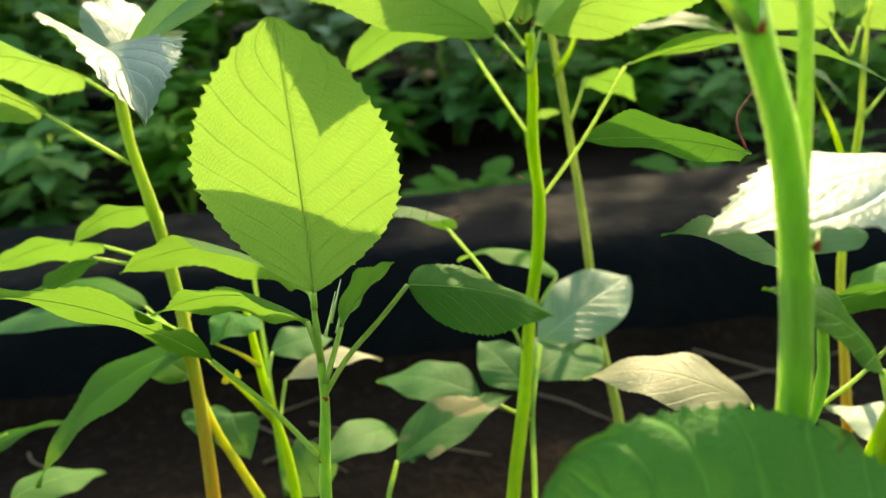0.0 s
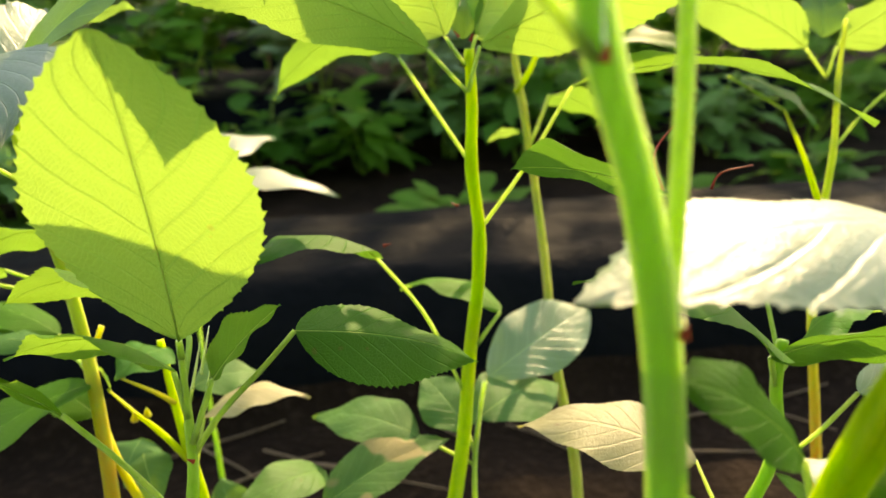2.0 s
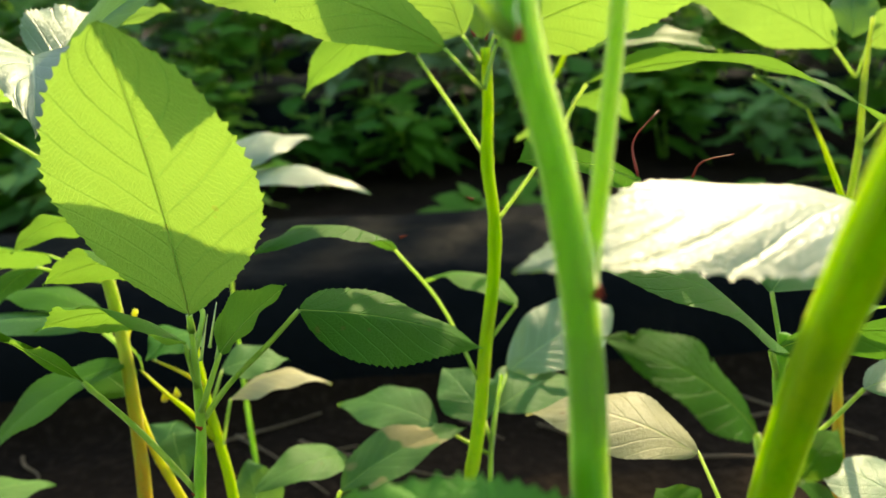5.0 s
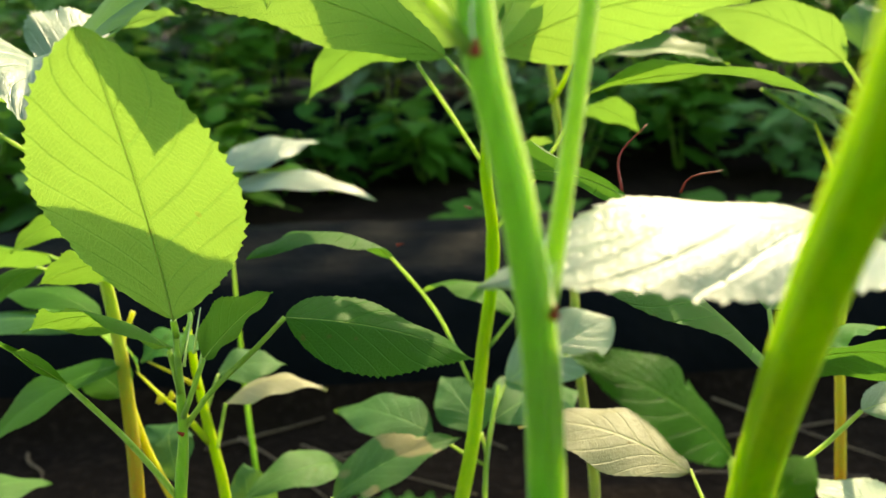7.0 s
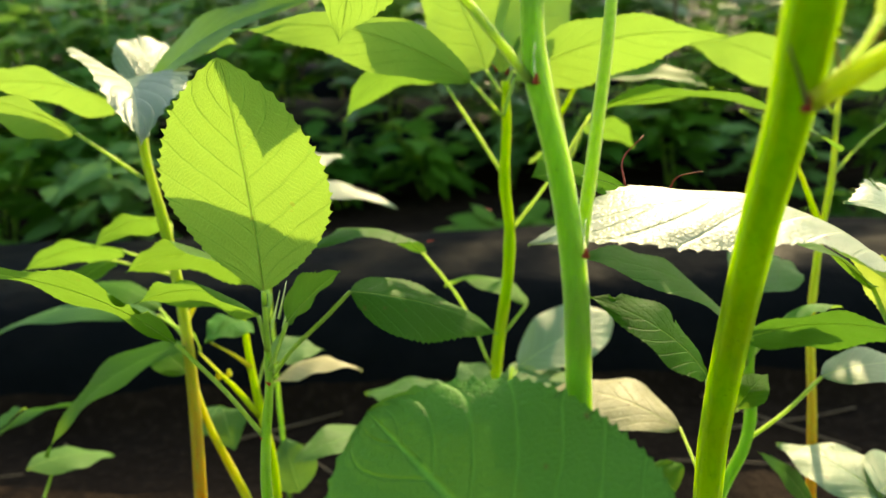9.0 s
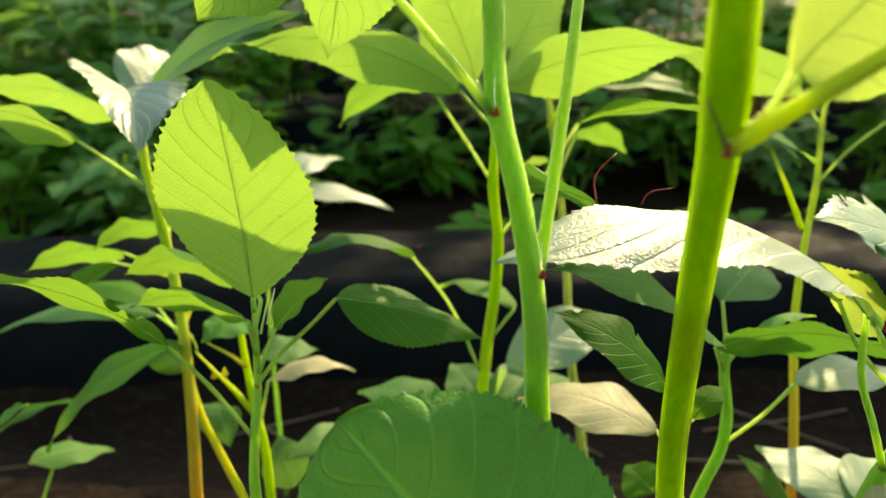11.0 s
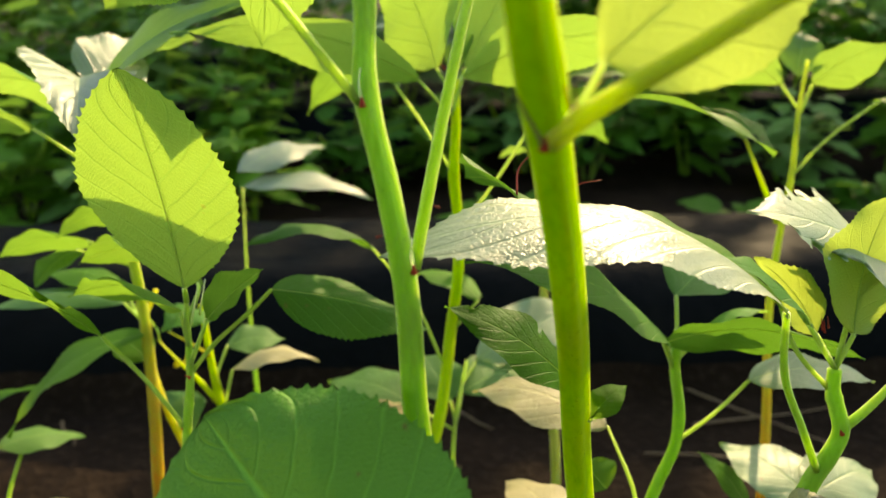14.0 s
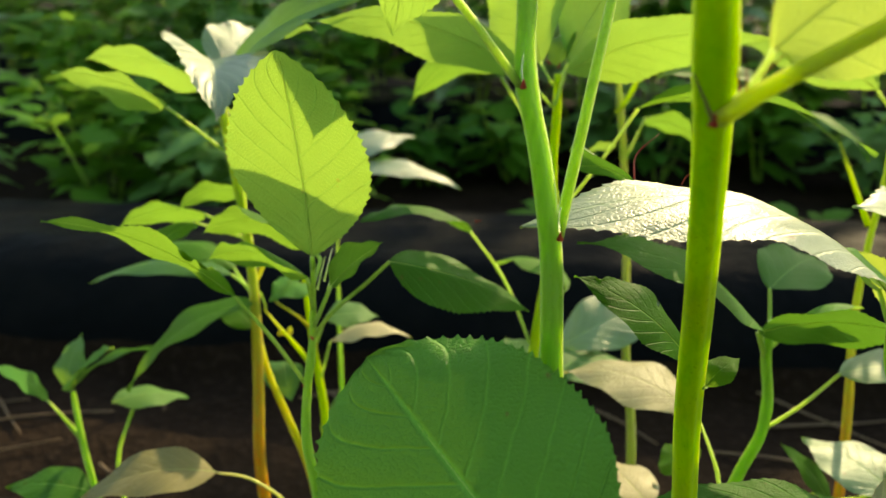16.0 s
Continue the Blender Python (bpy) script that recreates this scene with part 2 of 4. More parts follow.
def spline(points, steps=6):
    """A smooth line through a few points, however unevenly they are spaced."""
    p = [Vector(q) for q in points]
    n = len(p)
    h = [max((p[i + 1] - p[i]).length, 1e-6) for i in range(n - 1)]
    d = [(p[i + 1] - p[i]) / h[i] for i in range(n - 1)]
    m = [d[0]] + [(d[i - 1] * h[i] + d[i] * h[i - 1]) / (h[i - 1] + h[i]) for i in range(1, n - 1)] + [d[-1]]
    line = []
    for i in range(n - 1):
        for k in range(steps):
            s = k / steps
            line.append(p[i] * (2 * s ** 3 - 3 * s * s + 1) + m[i] * (h[i] * (s ** 3 - 2 * s * s + s))
                        + p[i + 1] * (3 * s * s - 2 * s ** 3) + m[i + 1] * (h[i] * (s ** 3 - s * s)))
    line.append(p[-1])
    return line


def tube_mesh(points, r0, r1, sides=10, steps=6, swell=(), ribs=0.0, origin=Vector()):
    line = spline(points, steps)
    verts, faces, n = [], [], len(line)
    side = Vector((1, 0.13, 0.07))
    for i, c in enumerate(line):
        d = (line[min(i + 1, n - 1)] - line[max(i - 1, 0)]).normalized()
        side = (side - d * side.dot(d)).normalized()
        up = d.cross(side)
        s = i / (n - 1)
        r = r0 + (r1 - r0) * s
        for at in swell:
            r *= 1 + 0.13 * math.exp(-((s - at) * 26) ** 2)
        for k in range(sides):
            a = 2 * math.pi * k / sides
            rr = r * (1 + ribs * math.cos(5 * a))
            verts.append(c + (side * math.cos(a) + up * math.sin(a)) * rr - origin)
    for i in range(n - 1):
        for k in range(sides):
            j = (k + 1) % sides
            faces.append((i * sides + k, i * sides + j, (i + 1) * sides + j, (i + 1) * sides + k))
    faces.append(tuple(range(sides))[::-1])
    faces.append(tuple((n - 1) * sides + k for k in range(sides)))
    return verts, faces


def tube(name, points, r0, r1, mat, parent, label="", **more):
    o = parent.matrix_basis.translation if parent and not parent.parent else (parent.parent.matrix_basis.translation if parent else Vector())
    v, f = tube_mesh(points, r0, r1, origin=o, **more)
    return link(name, v, f, mat, parent, label=label)


def outline(u, peak=0.36, sharp=1.0, full=1.75, heel=0.72):
    """Half the width of an ovate blade with a drawn-out tip, 1 at its widest."""
    if u <= peak:
        return max(0.0, math.sin(math.pi / 2 * u / peak)) ** heel
    s = (u - peak) / (1 - peak)
    return max(0.0, (1 - s ** full)) ** (0.9 + 0.35 * sharp)


def blade_mesh(base, tip, width, normal, arch=0.1, fold=0.12, teeth=24, bite=0.027, twist=0.0, peak=0.36, sharp=1.0, wave=0.03,
               columns=6, seed=0, holes=0.0, curl=0.0, full=1.75, heel=0.72, pleat=0.004, origin=Vector()):
    """A serrated leaf blade from base to tip; normal: its upper side; arch bends it along, fold along the midrib."""
    rnd = random.Random(seed)
    base, tip = Vector(base), Vector(tip)
    along = tip - base
    length = along.length
    along /= length
    n = Vector(normal)
    n = (n - along * n.dot(along)).normalized()
    rows = []
    per = 4
    total = teeth * per
    for i in range(total + 1):
        rows.append(i / total)
    verts, uvs, faces = [], [], []
    phase = rnd.uniform(0, 6)
    keen = [(rnd.uniform(0.45, 1.35), rnd.uniform(0.45, 1.35)) for _ in range(teeth + 1)]
    bites = [(rnd.random(), rnd.choice((-1, 1)), rnd.uniform(0.02, 0.06)) for _ in range(int(holes))]
    for i, u in enumerate(rows):
        c = base + along * (u * length) + n * (4 * arch * length * u * (1 - u) - curl * length * u * u)
        slope = 4 * arch * (1 - 2 * u) - 2 * curl * u
        d = (along + n * slope).normalized()
        a = twist * (u - 0.3)
        up = (n - d * n.dot(d)).normalized()
        side = d.cross(up)
        up, side = up * math.cos(a) + side * math.sin(a), side * math.cos(a) - up * math.sin(a)
        half = outline(u, peak, sharp, full, heel) * width / 2
        step = (i % per) / (per - 1)
        tooth = bite * width * (0.25 + 0.75 * min(1, half / (width * 0.3))) * (step - 0.35) if 0 < i < total else 0
        for k in range(-columns, columns + 1):
            v = k / columns
            w = half * v
            push = 0.0
            if abs(k) == columns and half > 0.03 * width:
                w += math.copysign(tooth * keen[i // per][v > 0], v)
                push = tooth * 0.5
                for bu, bs, bw in bites:
                    if bs * v > 0 and abs(u - bu) < bw:
                        w *= 1 - 0.42 * (1 - ((u - bu) / bw) ** 2)
            if abs(k) == columns - 1 and half > 0.03 * width:
                for bu, bs, bw in bites:
                    if bs * v > 0 and abs(u - bu) < bw:
                        w *= 1 - 0.36 * (1 - ((u - bu) / bw) ** 2)
            av = abs(v)
            vein = math.cos(2 * math.pi * 9 * (u - 0.30 * av)) * pleat * width * av * (1.25 - av)
            lift = abs(w) * fold + vein + wave * width * math.sin(5.2 * u * math.pi + phase + 1.3 * v) * av * av - 0.10 * half * av * av
            verts.append(c + side * w + up * lift + d * push - origin)
            uvs.append((u, v))
    m = 2 * columns + 1
    for i in range(total):
        for k in range(m - 1):
            faces.append((i * m + k, i * m + k + 1, (i + 1) * m + k + 1, (i + 1) * m + k))
    return verts, faces, uvs


SEED = [0]


def leaf(plant, base, tip, width, normal, mat=None, petiole=None, thick=0.0011, label="", **more):
    """A leaf on a plant: blade, raised midrib, and the stalk that carries it (from the stem to the blade's base)."""
    SEED[0] += 1
    o = plant.matrix_basis.translation
    mat = mat or LEAF
    v, f, uv = blade_mesh(base, tip, width, normal, seed=SEED[0], origin=o, **more)
    blade = link("leaf", v, f, mat, plant, uv, label)
    columns = more.get("columns", 6)
    m = 2 * columns + 1
    # the rib lies along the middle column, on the under side
    line = [v[i * m + columns] + o for i in range(0, len(v) // m - 2, 8)]
    under = -(Vector(normal).normalized()) * thick * 0.1
    tube("midrib", [p + under for p in line], thick * 0.24, thick * 0.08, RIB, blade, sides=6, steps=1)
    if petiole:
        tube("petiole", [*petiole, base], thick * 1.15, thick, STEM if mat is not DRY else STRAW, blade, sides=8, steps=5)
    return blade


def plant(label, foot, name="jute_plant", category="plant", group="jute plants in the field"):
    e = new(name)
    e.empty_display_size = 0.02
    e.matrix_basis = Matrix.Translation(foot)
    return tagged(e, label, category, group)


def bud(p, place, r, mat, name="stipule", way=(0, 0, 1), long=2.2):
    way = Vector(way).normalized()
    q = Vector(place)
    return tube(name, [q - way * r * 0.8, q - way * r * 0.2, q + way * r * long * 0.5, q + way * r * long], r, r * 0.2, mat, p, sides=8, steps=3)


def drop(p, place, r, up):
    """A flattened bead of water lying on a leaf whose upper side faces up."""
    o, n = p.matrix_basis.translation, Vector(up).normalized()
    side = n.orthogonal().normalized()
    over = n.cross(side)
    verts, faces, rings, sides = [], [], 5, 12
    for i in range(rings):
        a = math.pi / 2 * i / rings
        for k in range(sides):
            b = 2 * math.pi * k / sides
            verts.append(Vector(place) - o + (side * math.cos(b) + over * math.sin(b) * 0.8) * r * math.cos(a) + n * r * 0.45 * math.sin(a))
    verts.append(Vector(place) - o + n * r * 0.45)
    for i in range(rings - 1):
        for k in range(sides):
            j = (k + 1) % sides
            faces.append((i * sides + k, i * sides + j, (i + 1) * sides + j, (i + 1) * sides + k))
    faces += [((rings - 1) * sides + k, (rings - 1) * sides + (k + 1) % sides, rings * sides) for k in range(sides)]
    faces.append(tuple(range(sides))[::-1])
    return link("water_drop", verts, faces, WATER, p, label="clear bead of water")


# ---- ground and film-covered beds ----
TURN_BED = math.atan(0.236)
CB, SB = math.cos(TURN_BED), math.sin(TURN_BED)


def across_beds(x, y):
    return y * CB - x * SB


def from_bed(along, s):
    return along * CB - s * SB, along * SB + s * CB


# crests: start of the rise, start of the top, end of the top, end of the fall, height
BEDS = [(-0.75, -0.60, 0.30, 0.46, 0.10), (0.74, 0.86, 1.06, 1.22, 0.125), (1.86, 1.99, 2.35, 2.52, 0.14), (3.1, 3.25, 3.6, 3.75, 0.14)]


def bed_height(s):
    for a0, a1, a2, a3, h in BEDS:
        if a0 < s < a3:
            k = min((s - a0) / (a1 - a0), 1, (a3 - s) / (a3 - a2))
            return h * math.sin(math.pi / 2 * k) ** 0.9 + 0.006 * math.sin(9 * s)
    return 0.0


def ground_height(x, y):
    s = across_beds(x, y)
    rough = noise.noise((x * 9, y * 9, 0)) * 0.010 + noise.noise((x * 31, y * 31, 3)) * 0.005
    return bed_height(s) * 0.93 - 0.006 + rough * (0.35 if bed_height(s) > 0.02 else 1)


def build_ground():
    def axis(lo, hi, step):
        v = list(np.arange(lo, hi, step))
        far = [0.2, 0.6, 1.5, 4, 10, 30, 90, 300]
        return [lo - f for f in reversed(far)] + v + [hi + f for f in far]
    xs, ys = axis(-2.2, 2.2, 0.022), axis(-0.9, 4.2, 0.022)
    verts = [(x, y, ground_height(x, y) if -3 < x < 3 and -1.2 < y < 5 else 0) for y in ys for x in xs]
    w = len(xs)
    faces = [(j * w + i, j * w + i + 1, (j + 1) * w + i + 1, (j + 1) * w + i) for j in range(len(ys) - 1) for i in range(w - 1)]
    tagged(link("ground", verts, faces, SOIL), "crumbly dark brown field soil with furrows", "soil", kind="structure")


def build_film(bed, number):
    a0, a1, a2, a3, h = bed
    verts, faces = [], []
    cols, rows = 210, 34
    for i in range(cols + 1):
        x0 = -3.4 + 6.8 * i / cols
        for j in range(rows + 1):
            s = a0 + 0.015 + (a3 - a0 - 0.03) * j / rows
            x, y = from_bed(x0, s)
            crease = noise.noise((x0 * 5, s * 22, number)) * 0.006 + noise.noise((x0 * 19, s * 19, number + 5)) * 0.003
            z = bed_height(s) + crease + 0.004 - (0.02 if j in (0, rows) else 0)
            verts.append((x, y, z))
    for i in range(cols):
        for j in range(rows):
            k = i * (rows + 1) + j
            faces.append((k, k + 1, k + rows + 2, k + rows + 1))
    ob = link("mulch_film", verts, faces, FILM)
    tagged(ob, "creased black plastic mulch film over a planting bed", "mulch film", "film-covered beds", "structure")


build_ground()
for number, bed in enumerate(BEDS):
    build_film(bed, number)


def foot_of(p, lean=(0, 0)):
    """The point on the ground under a stem's lowest known point."""
    x, y = p[0] + lean[0], p[1] + lean[1]
    return Vector((x, y, ground_height(x, y) - 0.01))


# ---- plant with the broad upright leaf ----
def build_main_plant():
    low = (-0.0323, 0.1995, 0.2500)
    foot = foot_of(low, (0.004, 0.0))
    p = plant("young jute plant with one broad upright lime-green leaf", foot)
    tube("stem", [foot, low, (-0.0374, 0.2013, 0.2800), (-0.0373, 0.2066, 0.3100), (-0.0367, 0.2148, 0.3350), (-0.0381, 0.2205, 0.3550), (-0.0405, 0.2272, 0.3750)], 0.0037, 0.0011, STEM, p, sides=12, swell=(0.58, 0.76))
    leaf(p, (-0.0390, 0.2245, 0.3795), (-0.0312, 0.1911, 0.4918), 0.0735, (-0.09, 0.96, 0.27), YOUNG, arch=0.03, fold=0.05, teeth=25, bite=0.036, columns=10, wave=0.012, pleat=0.009, petiole=[(-0.0400, 0.2262, 0.3715)],
         full=1.9, heel=0.82, thick=0.0013, peak=0.47, sharp=-0.2, label="large upright lime-green serrated leaf")
    leaf(p, (-0.0620, 0.2720, 0.3600), (-0.1680, 0.3060, 0.3510), 0.062, (0.1, 0.9, 1.0), LEAF, arch=0.15, fold=-0.1, columns=7, petiole=[(-0.0394, 0.2228, 0.3620), (-0.0480, 0.2500, 0.3660)])
    leaf(p, (-0.0430, 0.2245, 0.3665), (-0.1125, 0.2290, 0.3660), 0.054, (0.1, 0.85, 1.0), LEAF, arch=0.15, fold=-0.05, columns=7, petiole=[(-0.0373, 0.2183, 0.3508)])
    leaf(p, (-0.0293, 0.2254, 0.3632), (-0.0099, 0.2521, 0.3808), 0.036, (-0.3, 0.75, 0.7), LEAF, arch=0.05, fold=0.3, petiole=[(-0.0357, 0.2150, 0.3424)])
    leaf(p, (-0.0040, 0.2480, 0.3720), (0.0613, 0.3142, 0.3217), 0.040, (0.38, -0.40, 0.85), DARK, arch=0.07, fold=-0.30, bite=0.04, peak=0.30, columns=7,
         petiole=[(-0.0368, 0.2153, 0.3366), (-0.0284, 0.2249, 0.3484), (-0.0140, 0.2390, 0.3617)], label="dark green drooping leaf with ragged edge")
    leaf(p, (-0.0807, 0.2109, 0.3555), (-0.1703, 0.1763, 0.4016), 0.058, (0.0, 0.85, 1.0), LEAF, arch=0.09, fold=0.12, sharp=1.3, holes=3,
         petiole=[(-0.0373, 0.2065, 0.3097), (-0.0577, 0.2094, 0.3332)], label="mid-green serrated leaf on a long side stalk")
    for q in ((-0.0354, 0.2117, 0.3374), (-0.0384, 0.2055, 0.3102)):
        bud(p, q, 0.0010, RED, way=(-0.5, -0.6, 0.8))
    for q in ((-0.0341, 0.2193, 0.3639), (-0.0331, 0.2257, 0.3662), (-0.0315, 0.2263, 0.3610)):
        bud(p, q, 0.0009, STEM, way=(0.3, 0, 1), long=22)


# ---- tall plant with silvery folded top leaves ----
def build_left_plant():
    low = (-0.1462, 0.3147, 0.1700)
    foot = foot_of(low, (0.006, -0.002))
    p = plant("tall jute plant with yellowing stem and silvery folded top leaves", foot)
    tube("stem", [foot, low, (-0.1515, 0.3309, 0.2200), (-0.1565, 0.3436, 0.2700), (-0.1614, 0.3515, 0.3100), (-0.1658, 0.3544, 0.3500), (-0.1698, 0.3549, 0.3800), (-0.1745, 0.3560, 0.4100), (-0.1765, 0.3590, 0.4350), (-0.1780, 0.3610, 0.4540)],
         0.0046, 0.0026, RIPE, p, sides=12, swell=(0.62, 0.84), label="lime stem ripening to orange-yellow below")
    leaf(p, (-0.2054, 0.3328, 0.4310), (-0.2668, 0.2982, 0.4567), 0.055, (0.1, 0.95, 1.0), YOUNG, arch=0.10, fold=-0.12, petiole=[(-0.1743, 0.3507, 0.3978)])
    leaf(p, (-0.2019, 0.3729, 0.4414), (-0.3289, 0.3939, 0.4511), 0.055, (0.0, 0.95, 1.0), YOUNG, arch=0.08, fold=-0.1, petiole=[(-0.1790, 0.3617, 0.4318)])
    leaf(p, (-0.1904, 0.3654, 0.4570), (-0.1134, 0.2579, 0.4412), 0.064, (0.30, 0.0, 1.0), GLOSSY, arch=0.10, fold=0.5, pleat=0.022, columns=8, teeth=20, bite=0.06, label="silvery pleated leaf folded along its midrib")
    leaf(p, (-0.1806, 0.3645, 0.4493), (-0.1943, 0.4326, 0.4767), 0.050, (0.6, 0.0, 0.75), GLOSSY, arch=0.1, fold=0.1, pleat=0.02, teeth=18, bite=0.05)
    leaf(p, (-0.1708, 0.3623, 0.4518), (-0.0542, 0.3636, 0.5071), 0.040, (-0.25, -0.6, 0.8), PALE, arch=0.10, fold=0.22, petiole=[(-0.1763, 0.3591, 0.4363)])
    leaf(p, (-0.1667, 0.3890, 0.4620), (-0.1417, 0.4433, 0.4743), 0.045, (-0.2, 0.4, 1.0), YOUNG, arch=0.1, fold=0.1)
    leaf(p, (-0.1575, 0.3440, 0.2830), (-0.2327, 0.2821, 0.2257), 0.052, (0.15, 0.2, 1.0), LEAF, arch=0.14, fold=0.15, sharp=1.7)
    leaf(p, (-0.1686, 0.3646, 0.3637), (-0.2225, 0.3519, 0.3477), 0.036, (0.0, 0.8, 1.0), LEAF, arch=0.18, fold=-0.1, petiole=[(-0.1676, 0.3587, 0.3501)])
    leaf(p, (-0.2143, 0.3734, 0.3380), (-0.3009, 0.3724, 0.3171), 0.040, (0.0, 0.9, 1.0), LEAF, arch=0.12, fold=-0.1, petiole=[(-0.1681, 0.3607, 0.3315)])
    leaf(p, (-0.2155, 0.3619, 0.3351), (-0.2562, 0.3581, 0.3033), 0.030, (0.5, 0.3, 1.0), PALE, arch=0.1, fold=0.1, petiole=[(-0.1674, 0.3600, 0.3271)])
    leaf(p, (-0.2033, 0.3861, 0.2829), (-0.3572, 0.3885, 0.2518), 0.032, (0.1, -0.1, 1.0), PALE, arch=0.10, fold=-0.1, petiole=[(-0.1635, 0.3516, 0.2891)])
    leaf(p, (-0.2136, 0.4053, 0.2790), (-0.3193, 0.4254, 0.2764), 0.040, (0.1, 0.1, 1.0), LEAF, arch=0.14, fold=-0.1, petiole=[(-0.1626, 0.3508, 0.2848)])
    for q in ((-0.1758, 0.3498, 0.4519), (-0.1739, 0.3525, 0.4572)):
        bud(p, q, 0.0010, RED, way=(-0.3, -0.3, 1), long=4)


# ---- low ripening plants behind ----
def build_ripe_plants():
    low = (-0.1026, 0.3424, 0.1460)
    foot = foot_of(low)
    p = plant("thin jute plant with yellow forked stems and seed buds", foot)
    tube("stem", [foot, low, (-0.1109, 0.3578, 0.1932), (-0.1211, 0.3678, 0.2271), (-0.1267, 0.3727, 0.2589), (-0.1315, 0.3784, 0.2923)], 0.0042, 0.0022, LIME, p, swell=(0.6,))
    tube("branch", [(-0.1197, 0.3647, 0.2178), (-0.1339, 0.3598, 0.2427), (-0.1406, 0.3530, 0.2579), (-0.1562, 0.3549, 0.2725)], 0.0024, 0.0006, LIME, p)
    tube("branch", [(-0.1255, 0.3711, 0.2539), (-0.1307, 0.3592, 0.2691), (-0.1434, 0.3505, 0.2827)], 0.0018, 0.0006, STRAW, p)
    leaf(p, (-0.1545, 0.3549, 0.2716), (-0.1691, 0.3588, 0.2910), 0.018, (0.1, 0.6, 0.8), YOUNG, arch=0.1, fold=0.2, teeth=12)
    leaf(p, (-0.1417, 0.3506, 0.2819), (-0.1355, 0.3677, 0.2952), 0.016, (-0.1, 0.5, 0.8), YOUNG, arch=0.1, fold=0.2, teeth=12)
    leaf(p, (-0.1110, 0.3753, 0.2416), (-0.0502, 0.3971, 0.2433), 0.036, (0.1, 0.15, 1.0), FADED, arch=0.20, fold=-0.15, petiole=[(-0.1158, 0.3631, 0.2110)])
    leaf(p, (-0.1256, 0.3966, 0.2491), (-0.0892, 0.4243, 0.2438), 0.034, (0.0, -0.3, 1.0), PALE, arch=0.12, fold=0.1, petiole=[(-0.1233, 0.3704, 0.2355)])
    leaf(p, (-0.1278, 0.3775, 0.2877), (-0.1420, 0.3416, 0.2871), 0.036, (0.3, 0.5, 0.7), YOUNG, arch=0.12, fold=0.05)
    leaf(p, (-0.1462, 0.3610, 0.2233), (-0.1272, 0.3369, 0.2056), 0.030, (0.2, -0.8, 0.6), PALE, arch=0.1, fold=0.1)
    for q in ((-0.1343, 0.3543, 0.2578), (-0.1414, 0.3521, 0.2559)):
        bud(p, q, 0.0026, STRAW, name="seed_bud", way=(0.2, -0.2, 1), long=1.5)
    low2 = (-0.1094, 0.3239, 0.1589)
    foot2 = foot_of(low2, (0.01, 0))
    p2 = plant("slanting thin jute stem turning yellow", foot2)
    tube("stem", [foot2, low2, (-0.1309, 0.3329, 0.1967), (-0.1473, 0.3398, 0.2255), (-0.1586, 0.3477, 0.2542), (-0.1661, 0.3565, 0.2828), (-0.1590, 0.3668, 0.3071)], 0.0034, 0.0016, STRAW, p2)
    leaf(p2, (-0.1618, 0.3485, 0.2583), (-0.2009, 0.3646, 0.2664), 0.030, (0, -0.2, 1), LEAF, arch=0.1)
    # seedling with a forked top at the side
    low3 = (-0.2895, 0.2857, 0.1624)
    foot3 = foot_of(low3, (0.01, 0))
    p3 = plant("small jute seedling with forked bright leaves", foot3)
    tube("stem", [foot3, low3, (-0.2966, 0.2919, 0.1837), (-0.3028, 0.2980, 0.2041)], 0.0030, 0.0020, STEM, p3)
    tube("branch", [(-0.2924, 0.2875, 0.1689), (-0.3053, 0.2889, 0.1806), (-0.3154, 0.2836, 0.2020)], 0.0022, 0.0008, STEM, p3)
    leaf(p3, (-0.3037, 0.2981, 0.2049), (-0.2468, 0.3412, 0.2295), 0.036, (-0.3, 0.1, 1.0), LEAF, arch=0.14, fold=0.15)
    leaf(p3, (-0.3045, 0.2982, 0.2058), (-0.2575, 0.3022, 0.2484), 0.040, (-0.5, -0.2, 1.0), YOUNG, arch=0.1, fold=0.1)
    leaf(p3, (-0.3062, 0.2978, 0.2058), (-0.3145, 0.3296, 0.2384), 0.034, (-0.2, -0.9, 0.6), PALE, arch=0.1, fold=0.1)
    leaf(p3, (-0.3154, 0.2836, 0.2020), (-0.3476, 0.2670, 0.2355), 0.036, (0, 0.2, 1.0), YOUNG, arch=0.1, fold=0.1)
    low4 = (-0.2739, 0.3064, 0.1502)
    foot4 = foot_of(low4)
    p4 = plant("low weed with one flat grey-green leaf", foot4, "weed", "weed", "weeds between the beds")
    tube("stem", [foot4, low4, (-0.2689, 0.3151, 0.1711), (-0.2638, 0.3226, 0.1886)], 0.0018, 0.0012, STEM, p4, sides=8)
    leaf(p4, (-0.2770, 0.3100, 0.1917), (-0.2450, 0.3637, 0.1707), 0.036, (0, -0.15, 1.0), PALE, arch=0.1, fold=-0.05, petiole=[(-0.2637, 0.3223, 0.1878)])
    low5 = (-0.0855, 0.2450, 0.1945)
    foot5 = foot_of(low5)
    p5 = plant("low weed with a broad yellowish leaf", foot5, "weed", "weed", "weeds between the beds")
    tube("stem", [foot5, low5, (-0.1083, 0.2425, 0.2067), (-0.1279, 0.2374, 0.2098)], 0.0014, 0.0007, DULL, p5, sides=8)
    leaf(p5, (-0.1283, 0.2374, 0.2102), (-0.1995, 0.1895, 0.2040), 0.040, (0.1, -0.2, 1.0), DRY, arch=0.16, fold=0.1)
